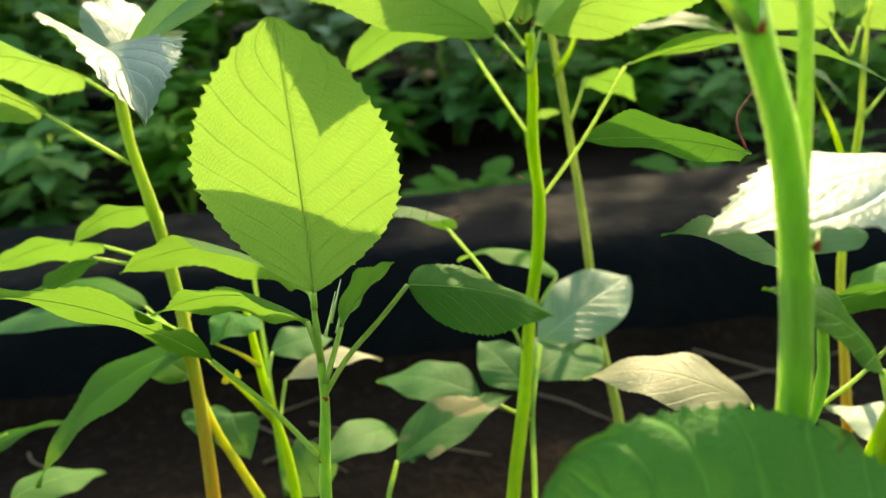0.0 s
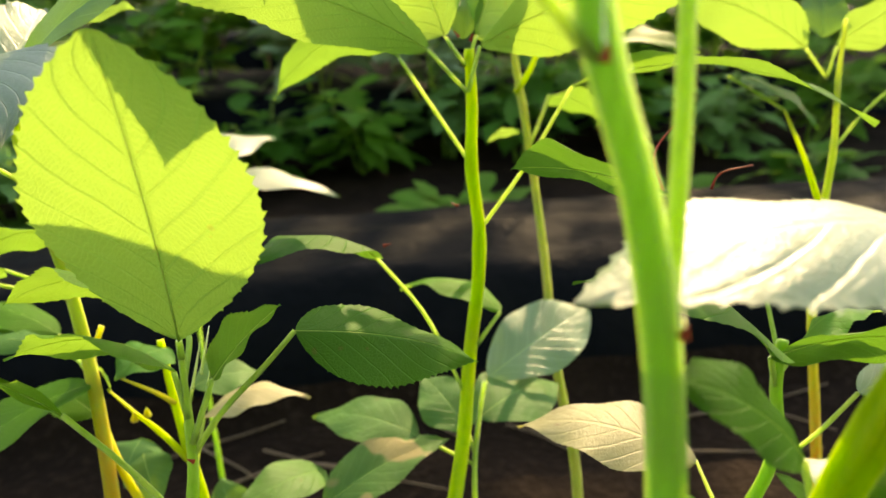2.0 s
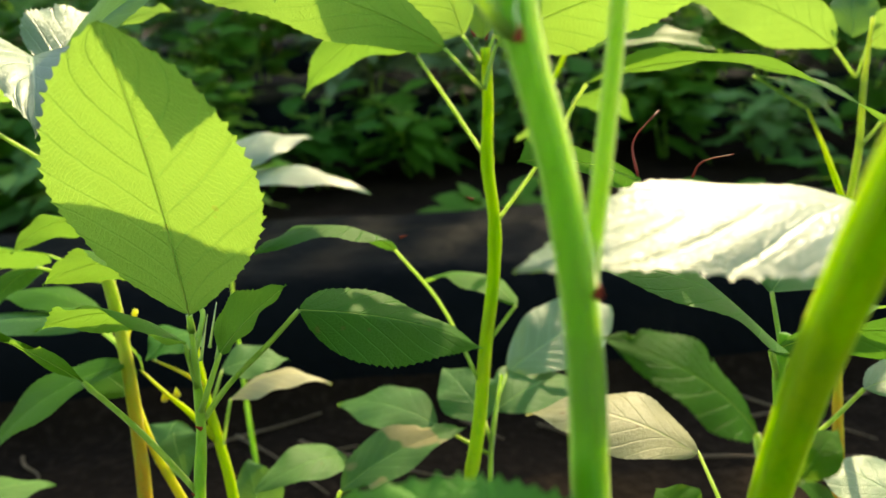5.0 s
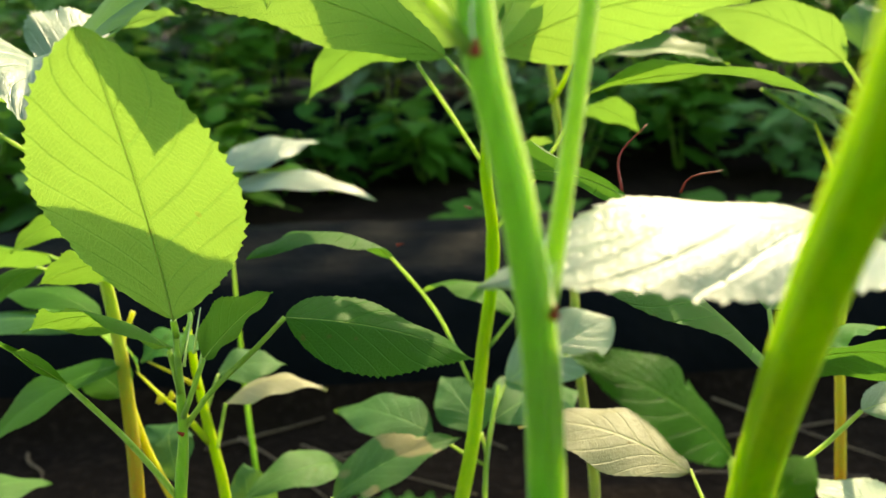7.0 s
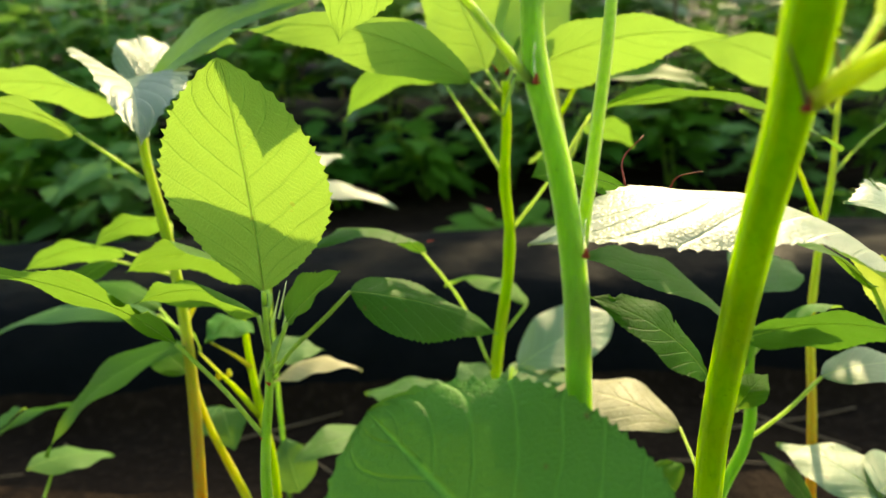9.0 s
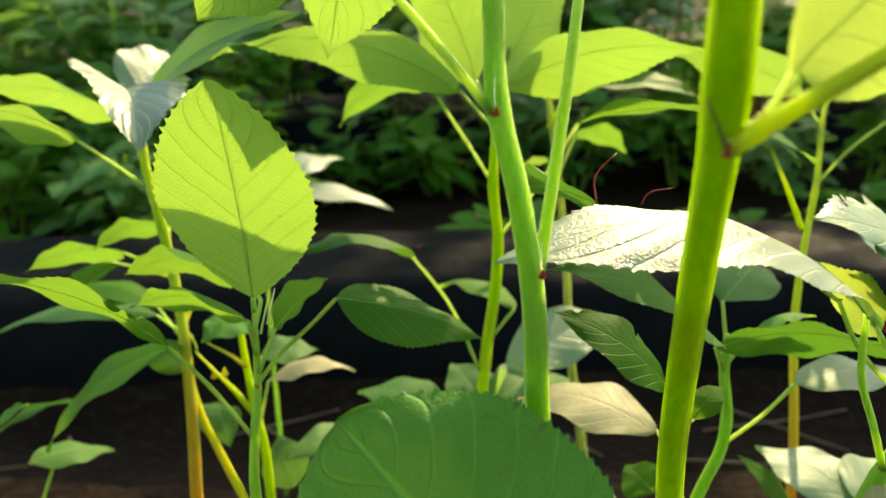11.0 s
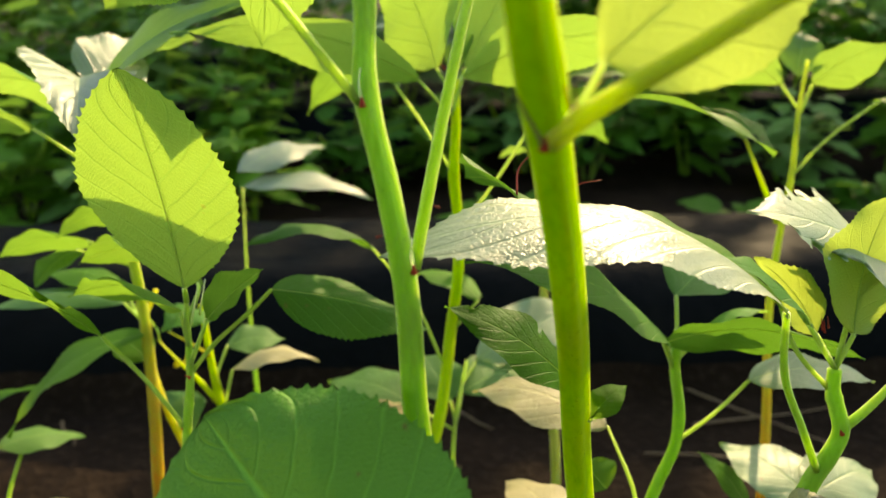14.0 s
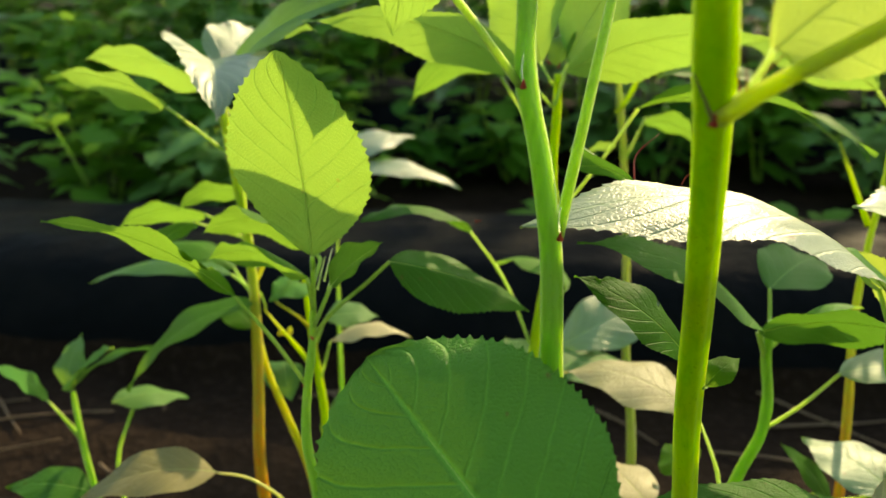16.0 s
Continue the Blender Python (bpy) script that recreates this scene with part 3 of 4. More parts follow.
    leaf(p5, (-0.2139, 0.2135, 0.1914), (-0.2685, 0.1966, 0.1931), 0.036, (0.1, -0.1, 1.0), DARK, arch=0.1, fold=0.05)


# ---- plant in the middle, with its spread crown ----
def build_middle_plant():
    low = (0.0390, 0.3685, 0.1700)
    foot = foot_of(low, (-0.006, 0.0))
    p = plant("upright jute plant with a spreading lime-green crown", foot)
    tube("stem", [foot, low, (0.0459, 0.3953, 0.2200), (0.0494, 0.4112, 0.2700), (0.0549, 0.4165, 0.3200), (0.0554, 0.4190, 0.3500), (0.0513, 0.4228, 0.3850), (0.0515, 0.4304, 0.4200), (0.0499, 0.4378, 0.4500)],
         0.0048, 0.0030, LIME, p, sides=12, swell=(0.58, 0.75))
    leaf(p, (0.0288, 0.4200, 0.4524), (-0.0828, 0.3120, 0.4926), 0.052, (0.05, 1.3, 1.0), YOUNG, arch=0.12, fold=-0.12, petiole=[(0.0492, 0.4242, 0.4288)], columns=7)
    leaf(p, (0.0561, 0.4344, 0.4518), (0.1876, 0.4199, 0.4796), 0.060, (-0.1, 1.1, 1.0), YOUNG, arch=0.13, fold=-0.12, petiole=[(0.0501, 0.4244, 0.4287)], columns=7)
    leaf(p, (0.0358, 0.4423, 0.4566), (-0.0188, 0.4757, 0.5521), 0.085, (0.15, 0.85, 0.5), YOUNG, arch=0.06, fold=0.1, columns=7, petiole=[(0.0480, 0.4341, 0.4415)])
    leaf(p, (0.0529, 0.4560, 0.4548), (0.1000, 0.5407, 0.5421), 0.080, (-0.2, 0.8, 0.5), YOUNG, arch=0.06, fold=0.1, columns=7, petiole=[(0.0488, 0.4343, 0.4415)])
    leaf(p, (0.0459, 0.4539, 0.4530), (0.0531, 0.4862, 0.4789), 0.022, (-0.3, -0.5, 0.6), PALE, arch=0.1, fold=0.3, teeth=10)
    leaf(p, (0.0130, 0.4200, 0.4480), (-0.0821, 0.4861, 0.4123), 0.050, (-0.1, 0.5, 1.0), LEAF, arch=0.20, fold=-0.05, columns=7, petiole=[(0.0513, 0.4232, 0.3870), (0.0281, 0.4275, 0.4215)], holes=3)
    leaf(p, (0.1076, 0.4370, 0.4288), (0.2501, 0.3800, 0.4199), 0.060, (-0.05, 0.3, 1.0), LEAF, arch=0.13, fold=0.18, petiole=[(0.0554, 0.4188, 0.3481), (0.0817, 0.4227, 0.3859)], columns=7)
    leaf(p, (-0.0013, 0.3937, 0.3407), (-0.0484, 0.3069, 0.3708), 0.050, (0.1, 0.3, 1.0), DARK, arch=0.14, fold=-0.1, petiole=[(0.0458, 0.4044, 0.2469), (0.0217, 0.4021, 0.3047)])
    leaf(p, (0.0675, 0.4260, 0.2920), (-0.0040, 0.4783, 0.2808), 0.038, (0.1, 0.2, 1.0), LEAF, arch=0.16, fold=-0.1, petiole=[(0.0541, 0.4112, 0.2767)])
    for q, w in (((0.0446, 0.4289, 0.4585), (-0.6, -0.3, 0.8)), ((0.0515, 0.4297, 0.4564), (0.4, -0.3, 0.9)), ((0.0440, 0.4062, 0.3684), (-0.8, -0.2, 0.4)), ((0.0046, 0.3904, 0.3498), (0.9, -0.1, 0.3))):
        bud(p, q, 0.0011, RED, way=w, long=3.5)
    # thin older stem behind it
    low2 = (0.1223, 0.4802, 0.1300)
    foot2 = foot_of(low2)
    p2 = plant("thin brownish jute stem with few round leaves", foot2)
    tube("stem", [foot2, low2, (0.1060, 0.5329, 0.2000), (0.0966, 0.5756, 0.2700), (0.0866, 0.6072, 0.3300), (0.0757, 0.6302, 0.3900), (0.0654, 0.6483, 0.4400), (0.0556, 0.6647, 0.4800)], 0.0042, 0.0024, DULL, p2, swell=(0.7,))
    tube("branch", [(0.0725, 0.6286, 0.3878), (0.0855, 0.6285, 0.4101), (0.0938, 0.6313, 0.4422)], 0.0026, 0.0016, LIME, p2)
    leaf(p2, (0.0998, 0.6332, 0.3847), (0.1459, 0.6564, 0.3581), 0.042, (0.1, 0.7, 0.8), LEAF, arch=0.12, fold=0.1, petiole=[(0.0841, 0.6136, 0.3464)])
    leaf(p2, (0.0771, 0.6065, 0.3619), (0.0498, 0.6085, 0.3521), 0.022, (0.1, 0.5, 0.9), YOUNG, arch=0.1, fold=0.1, teeth=10)
    leaf(p2, (0.0983, 0.6346, 0.4472), (0.2015, 0.6357, 0.4528), 0.06, (0.0, -0.3, 1.0), PALE, arch=0.12, fold=0.1)
    leaf(p2, (0.1075, 0.6033, 0.4252), (0.1988, 0.5524, 0.4292), 0.05, (0.0, -0.2, 1.0), LEAF, arch=0.1, fold=0.2)


# ---- slim stem with the broad low leaf at its foot ----
def build_near_plant():
    low = (0.1135, 0.1180, 0.3600)
    foot = foot_of(low, (0.006, 0.012))
    p = plant("slim jute plant with red stipules at its nodes", foot)
    tube("stem", [foot, low, (0.1118, 0.1130, 0.4000), (0.1088, 0.1175, 0.4400), (0.1033, 0.1209, 0.4700), (0.0960, 0.1282, 0.4950), (0.0930, 0.1400, 0.5200), (0.0890, 0.1500, 0.5500), (0.0870, 0.1580, 0.5900)],
         0.0042, 0.0026, STEM, p, sides=25, swell=(0.62, 0.76), ribs=0.12)
    leaf(p, (0.0190, 0.2150, 0.5560), (-0.0141, 0.2852, 0.4888), 0.060, (0.2, 0.75, 0.8), YOUNG, arch=0.10, fold=0.1, peak=0.45, sharp=1.3,
         petiole=[(0.0962, 0.1250, 0.4910), (0.0751, 0.1290, 0.5150), (0.0364, 0.1520, 0.5480)], thick=0.0013, columns=7)
    leaf(p, (-0.0024, 0.1931, 0.5418), (-0.0337, 0.1924, 0.5140), 0.042, (0.2, 0.75, 0.8), YOUNG, arch=0.06, fold=0.1)
    leaf(p, (0.1190, 0.2380, 0.5800), (0.1568, 0.3640, 0.6200), 0.06, (-0.2, 0.4, 1.0), YOUNG, arch=0.1, fold=0.1, petiole=[(0.1103, 0.1225, 0.4430), (0.1130, 0.1371, 0.4700), (0.1155, 0.1579, 0.5000), (0.1168, 0.1898, 0.5300)], thick=0.0018)
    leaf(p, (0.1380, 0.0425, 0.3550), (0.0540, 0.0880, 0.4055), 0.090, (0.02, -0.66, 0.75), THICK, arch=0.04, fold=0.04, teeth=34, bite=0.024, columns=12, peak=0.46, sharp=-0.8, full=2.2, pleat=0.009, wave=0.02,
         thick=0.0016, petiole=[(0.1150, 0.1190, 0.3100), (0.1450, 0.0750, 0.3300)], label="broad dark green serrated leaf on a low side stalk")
    for q, w in (((0.0968, 0.1225, 0.4930), (0.1, -0.3, 1.0)), ((0.1122, 0.1158, 0.4455), (0.1, -0.3, 1.0))):
        bud(p, q, 0.0012, RED, way=w, long=1.6)
        tube("stipule", [q, tuple(q[i] + 0.004 * (-0.15, -0.1, 1.0)[i] for i in range(3)), tuple(q[i] + 0.010 * (-0.05, 0.1, 1.0)[i] for i in range(3))], 0.0004, 0.0001, STEM, p, sides=6, steps=3)
    # water drops left on the broad leaf
    for q, r in (((0.0720, 0.0827, 0.4008), 0.0013), ((0.0805, 0.0817, 0.3973), 0.0008), ((0.0840, 0.0772, 0.3923), 0.0010), ((0.0645, 0.0767, 0.3943), 0.0008)):
        drop(p, q, r, (0.02, -0.66, 0.75))


# ---- thick stem with a branch ----
def build_thick_plant():
    low = (0.1627, 0.1763, 0.3000)
    foot = foot_of(low, (0.004, 0.03))
    p = plant("stout yellow-green jute stem with a slanting side branch", foot)
    tube("stem", [foot, low, (0.1590, 0.1580, 0.3600), (0.1575, 0.1320, 0.4200), (0.1560, 0.1075, 0.4600), (0.1541, 0.0790, 0.4980), (0.1507, 0.0540, 0.5400), (0.1468, 0.0345, 0.6000), (0.1440, 0.0180, 0.6600)],
         0.0052, 0.0042, LIME, p, sides=30, swell=(0.66,), ribs=0.12)
    tube("branch", [(0.1560, 0.0740, 0.4950), (0.1644, 0.0705, 0.5025), (0.1840, 0.0755, 0.5145), (0.2088, 0.0836, 0.5300), (0.2333, 0.0930, 0.5450), (0.2600, 0.1030, 0.5610)], 0.0023, 0.0018, BRANCH, p, sides=12)
    leaf(p, (0.1660, 0.0715, 0.5120), (0.2360, 0.1160, 0.5620), 0.056, (-0.25, 0.9, 0.35), TENDER, arch=0.05, fold=0.08, thick=0.0009, petiole=[(0.1580, 0.0735, 0.4985), (0.1625, 0.0715, 0.5045)], columns=8)
    leaf(p, (0.1640, 0.1500, 0.3800), (0.1755, 0.1640, 0.3865), 0.012, (0.1, -0.2, 0.9), LEAF, arch=0.15, fold=0.1, teeth=9, petiole=[(0.1585, 0.1560, 0.3720)])
    leaf(p, (0.1560, 0.1650, 0.3830), (0.1125, 0.1500, 0.4180), 0.027, (0.30, -0.35, 0.95), DARK, arch=0.10, fold=0.05, holes=3, peak=0.45, columns=7, petiole=[(0.1585, 0.1580, 0.3690)], label="dark green ragged leaf leaning on the stem")
    bud(p, (0.1548, 0.0712, 0.4950), 0.0013, RED, way=(0.1, -0.3, 1.0), long=1.6)
    tube("stipule", [(0.1545, 0.0706, 0.4955), (0.1520, 0.0685, 0.5010), (0.1490, 0.0665, 0.5070)], 0.0006, 0.0002, BARK, p, sides=6, steps=4, label="thin dark stipule spike")
    for q, w in (((0.1600, 0.0720, 0.5020), (-0.3, 0, 1)), ((0.1620, 0.0715, 0.5030), (0.3, 0, 1)), ((0.1612, 0.0712, 0.5015), (-0.1, -0.1, 1)), ((0.1640, 0.0712, 0.5060), (0.8, 0, 1))):
        bud(p, q, 0.0005, RED, way=w, long=13)


# ---- plant with the big glaring leaf ----
def build_glare_plant():
    low = (0.2600, 0.2337, 0.3089)
    foot = foot_of(low, (-0.004, 0.02))
    p = plant("jute plant with a large glossy leaf glaring in the sun", foot)
    top = (0.2642, 0.2470, 0.3570)
    tube("stem", [foot, low, (0.2650, 0.2350, 0.3200), (0.2690, 0.2393, 0.3316), (0.2668, 0.2420, 0.3395), (0.2645, 0.2442, 0.3468), top], 0.0043, 0.0029, STEM, p, sides=25, swell=(0.78,), ribs=0.08)
    tube("branch", [(0.2690, 0.2393, 0.3316), (0.2792, 0.2475, 0.3371), (0.2889, 0.2559, 0.3438), (0.2999, 0.2666, 0.3526)], 0.0023, 0.0016, STEM, p)
    bud(p, (0.2682, 0.2350, 0.3322), 0.0011, RED, way=(-0.4, -0.5, 0.8), long=3)
    leaf(p, (0.2330, 0.2062, 0.4005), (0.0965, 0.1385, 0.4490), 0.060, (0.08, -0.02, 1.0), GLOSSY, arch=0.15, curl=0.06, fold=-0.06, pleat=0.012, columns=12, bite=0.05, teeth=34, peak=0.50, full=2.4, sharp=-0.2, heel=0.58, thick=0.0015,
         petiole=[(0.2600, 0.2320, 0.3137), (0.2480, 0.2190, 0.3430), (0.2363, 0.2100, 0.3720)], label="large glossy grey-green leaf shining white in the sun")
    leaf(p, (0.2717, 0.2554, 0.3706), (0.2890, 0.2950, 0.4260), 0.056, (-0.3, 0.85, 0.4), TENDER, arch=0.06, fold=0.15, petiole=[top])
    leaf(p, (0.2581, 0.2613, 0.3662), (0.2312, 0.2867, 0.3922), 0.034, (0.25, 0.9, 0.6), TENDER, arch=0.10, fold=0.15, teeth=18, bite=0.04, petiole=[top])
    leaf(p, (0.2500, 0.2440, 0.3790), (0.2052, 0.2250, 0.4150), 0.036, (0.1, -0.1, 1.0), YOUNG, arch=0.10, fold=0.05, petiole=[top])
    leaf(p, (0.2960, 0.3060, 0.3860), (0.2235, 0.2730, 0.4195), 0.078, (0.05, -0.30, 1.0), SILVER, arch=0.08, fold=0.06, holes=14, columns=8, petiole=[top, (0.2760, 0.2745, 0.3850)], label="torn silvery leaf with insect holes")
    leaf(p, (0.1262, 0.2230, 0.4355), (0.0760, 0.3480, 0.4070), 0.042, (0.15, 0.9, 0.5), DARK, arch=0.03, heel=1.3, fold=0.15)
    leaf(p, (0.2420, 0.2740, 0.3780), (0.1480, 0.2420, 0.4260), 0.052, (0.10, 0.0, 1.0), LEAF, arch=0.08, fold=0.06, columns=8, petiole=[(0.2627, 0.2442, 0.3480), (0.2484, 0.2506, 0.3622)])
    for a_, b_ in (((0.1255, 0.2260, 0.4360), (0.1330, 0.2520, 0.4520)), ((0.1455, 0.2499, 0.4290), (0.1590, 0.2530, 0.4365))):
        m_ = [(a_[i] + b_[i]) / 2 for i in range(3)]
        m_[0] -= 0.005
        tube("leaf_tail", [a_, tuple(m_), b_], 0.0005, 0.0002, RED, p, sides=6, steps=5, label="thread-like red leaf tail")
    for q in ((0.2600, 0.2570, 0.3700), (0.2615, 0.2580, 0.3720), (0.2590, 0.2575, 0.3710)):
        bud(p, q, 0.0006, RED, way=(-0.2, 0, 1), long=9)


# ---- far plants at the side ----
def build_right_plants():
    low = (0.2826, 0.4455, 0.1400)
    foot = foot_of(low)
    p = plant("tall jute plant with a reddish lower stem and bright crown", foot)
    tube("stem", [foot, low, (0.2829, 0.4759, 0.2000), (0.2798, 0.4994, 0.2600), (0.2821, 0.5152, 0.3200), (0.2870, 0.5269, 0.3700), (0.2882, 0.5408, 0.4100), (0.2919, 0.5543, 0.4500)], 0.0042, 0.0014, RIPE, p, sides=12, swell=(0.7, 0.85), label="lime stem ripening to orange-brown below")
    tube("branch", [(0.2802, 0.5199, 0.3335), (0.2638, 0.5147, 0.3679), (0.2512, 0.5246, 0.3955)], 0.0024, 0.0010, LIME, p)
    leaf(p, (0.2827, 0.5973, 0.4250), (0.1719, 0.5215, 0.4655), 0.052, (0.0, 1.1, 1.0), YOUNG, arch=0.12, fold=-0.1, petiole=[(0.2993, 0.5937, 0.4033)])
    leaf(p, (0.3069, 0.6041, 0.4246), (0.3578, 0.5733, 0.4606), 0.052, (0.0, 1.1, 1.0), YOUNG, arch=0.12, fold=-0.1, petiole=[(0.2993, 0.5937, 0.4033)])
    leaf(p, (0.2948, 0.6030, 0.4313), (0.3008, 0.6408, 0.4629), 0.035, (0.0, -0.8, 0.5), PALE, arch=0.1, fold=0.3)
    leaf(p, (0.3407, 0.5342, 0.4251), (0.3865, 0.4724, 0.4206), 0.06, (0.0, 0.0, 1.0), LEAF, arch=0.1, fold=0.1, petiole=[(0.2869, 0.5266, 0.3685), (0.3093, 0.5370, 0.3943)])
    leaf(p, (0.2233, 0.5671, 0.4102), (0.2724, 0.5183, 0.3836), 0.042, (-0.1, 0.4, 1.0), DARK, arch=0.12, fold=0.1, petiole=[(0.2512, 0.5246, 0.3955)])
    low2 = (0.1928, 0.3372, 0.1900)
    foot2 = foot_of(low2, (-0.006, 0))
    p2 = plant("bushy jute plant with forked stem and broad leaves", foot2)
    tube("stem", [foot2, low2, (0.1998, 0.3363, 0.2200), (0.2072, 0.3330, 0.2500), (0.2070, 0.3275, 0.2800), (0.2022, 0.3252, 0.3100), (0.2031, 0.3272, 0.3300)], 0.0040, 0.0028, STEM, p2, sides=12, swell=(0.62,))
    leaf(p2, (0.1960, 0.3180, 0.3270), (0.1000, 0.2380, 0.3990), 0.056, (0.30, -0.10, 1.0), DARK, arch=0.10, fold=0.05, petiole=[(0.2040, 0.3262, 0.3000)], columns=7)
    leaf(p2, (0.1947, 0.3158, 0.3270), (0.2884, 0.2907, 0.3404), 0.058, (-0.1, 1.0, 1.0), DARK, arch=0.12, fold=-0.05, petiole=[(0.2027, 0.3256, 0.3034)], columns=7)
    leaf(p2, (0.2168, 0.3402, 0.3232), (0.2522, 0.3429, 0.3381), 0.042, (-0.1, 0.35, 1.0), YOUNG, arch=0.2, fold=-0.1, petiole=[(0.2025, 0.3254, 0.3114)])
    leaf(p2, (0.2014, 0.3534, 0.3397), (0.2339, 0.4224, 0.3367), 0.045, (0.0, -0.5, 0.8), PALE, arch=0.1, fold=0.2, petiole=[(0.2029, 0.3262, 0.3190)])
    leaf(p2, (0.2445, 0.3346, 0.2985), (0.3136, 0.3491, 0.2973), 0.042, (0.0, 0.02, 1.0), SILVER, arch=0.12, fold=0.05, petiole=[(0.2072, 0.3325, 0.2527), (0.2273, 0.3315, 0.2760)])
    # low broad-leaved weeds
    f3 = foot_of((0.1861, 0.3491, 0.1898))
    w = plant("low weed with pale rounded leaves", f3, "weed", "weed", "weeds between the beds")
    tube("stem", [f3, (0.1841, 0.3157, 0.2285), (0.1671, 0.3158, 0.2691)], 0.0017, 0.0007, STEM, w, sides=8)
    leaf(w, (0.1660, 0.3120, 0.2700), (0.0797, 0.3453, 0.2640), 0.050, (0.05, -0.1, 1.0), FADED, arch=0.14, fold=0.0, bite=0.02)
    leaf(w, (0.1687, 0.3205, 0.2210), (0.1509, 0.3400, 0.2258), 0.030, (0.0, -0.6, 0.8), LEAF, arch=0.1, fold=0.1, bite=0.02)
    leaf(w, (0.1474, 0.2906, 0.2115), (0.1024, 0.3417, 0.2000), 0.040, (0.1, -0.1, 1.0), FADED, arch=0.1, fold=0.05, bite=0.02)
    f4 = foot_of((0.2713, 0.3693, 0.1740))
    w2 = plant("low spreading weed with pale oval leaves", f4, "weed", "weed", "weeds between the beds")
    tube("stem", [f4, (0.2598, 0.3616, 0.1896), (0.2732, 0.3571, 0.1992), (0.2912, 0.3450, 0.2148)], 0.0018, 0.0008, STEM, w2, sides=8)
    leaf(w2, (0.2935, 0.3450, 0.2133), (0.2417, 0.3980, 0.2112), 0.050, (0.1, -0.2, 1.0), SILVER, arch=0.1, fold=0.05, bite=0.02)
    leaf(w2, (0.2897, 0.3454, 0.2169), (0.3365, 0.3955, 0.2069), 0.045, (0.0, -0.3, 1.0), SILVER, arch=0.1, fold=0.05, bite=0.02)
    leaf(w2, (0.2587, 0.3610, 0.1888), (0.2255, 0.3754, 0.2185), 0.022, (0.1, -0.1, 1.0), LEAF, arch=0.1, fold=0.1, bite=0.02)
    leaf(w2, (0.2604, 0.3625, 0.1918), (0.2671, 0.3160, 0.2092), 0.04, (0.1, 0.3, 1.0), YOUNG, arch=0.1, fold=0.1, bite=0.02)
    f5 = foot_of((0.2052, 0.1749, 0.2769))
    w3 = plant("low jute shoot with a broad dark leaf", f5)
    tube("stem", [f5, (0.2059, 0.1786, 0.2867), (0.1963, 0.1819, 0.3015)], 0.0022, 0.0015, STEM, w3, sides=8)
    leaf(w3, (0.2441, 0.1814, 0.3011), (0.1331, 0.1672, 0.2991), 0.05, (0.0, -0.05, 1.0), DARK, arch=0.08, fold=0.05)
    leaf(w3, (0.2358, 0.1733, 0.3137), (0.2692, 0.1767, 0.3330), 0.05, (0.0, -0.1, 1.0), FADED, arch=0.08, fold=0.05)


# ---- low weed tuft behind the middle plant ----
def build_low_tuft():
    low = (0.0527, 0.3927, 0.1444)
    foot = foot_of(low)
    w = plant("low weed tuft with grey-green rounded leaves", foot, "weed", "weed", "weeds between the beds")
    tube("stem", [foot, low, (0.0516, 0.4143, 0.1966), (0.0570, 0.4319, 0.2373)], 0.0020, 0.0014, STEM, w, sides=8)
    leaf(w, (0.0570, 0.4700, 0.2170), (0.1290, 0.5380, 0.2400), 0.058, (-0.30, -0.75, 0.60), SILVER, arch=0.05, fold=0.12, bite=0.012, peak=0.52, sharp=-0.6, petiole=[(0.0540, 0.4240, 0.2200)])
    leaf(w, (0.0468, 0.4186, 0.2079), (0.0108, 0.4639, 0.2211), 0.042, (0.2, -0.6, 0.9), PALE, arch=0.1, fold=0.1, bite=0.015, petiole=[(0.0516, 0.4128, 0.1928)])
    leaf(w, (0.0147, 0.4142, 0.2055), (-0.0655, 0.4451, 0.1950), 0.046, (0.1, -0.2, 1.0), PALE, arch=0.12, fold=0.05, bite=0.02, petiole=[(0.0516, 0.4104, 0.1873)])
    leaf(w, (0.0531, 0.4308, 0.2097), (0.1073, 0.5052, 0.1920), 0.055, (0.0, -0.35, 1.0), PALE, arch=0.12, fold=0.05, bite=0.015, petiole=[(0.0516, 0.4112, 0.1891)])
    low2 = (-0.0432, 0.3493, 0.1686)
    foot2 = foot_of(low2)
    w2 = plant("half-withered weed with torn brown-edged leaves", foot2, "weed", "weed", "weeds between the beds")
    tube("stem", [foot2, low2, (-0.0375, 0.3589, 0.1901)], 0.0018, 0.0014, STEM, w2, sides=8)
    leaf(w2, (-0.0372, 0.3589, 0.1901), (0.0370, 0.3990, 0.2158), 0.044, (0.25, 0.0, 1.0), WORN, arch=0.10, fold=0.2, holes=7, label="torn leaf withered to brown at its edge")
    leaf(w2, (-0.0456, 0.3997, 0.1855), (-0.0865, 0.3361, 0.1998), 0.034, (0.3, 0.0, 1.0), PALE, arch=0.12, fold=0.1, bite=0.02)
    leaf(w2, (-0.0940, 0.3634, 0.1560), (-0.1150, 0.3938, 0.1820), 0.040, (0.0, -0.8, 0.7), PALE, arch=0.1, fold=0.1, bite=0.02)
    leaf(w2, (-0.1971, 0.4437, 0.1720), (-0.1981, 0.4166, 0.1596), 0.042, (0.0, -0.8, 0.7), PALE, arch=0.1, fold=0.1, bite=0.02)


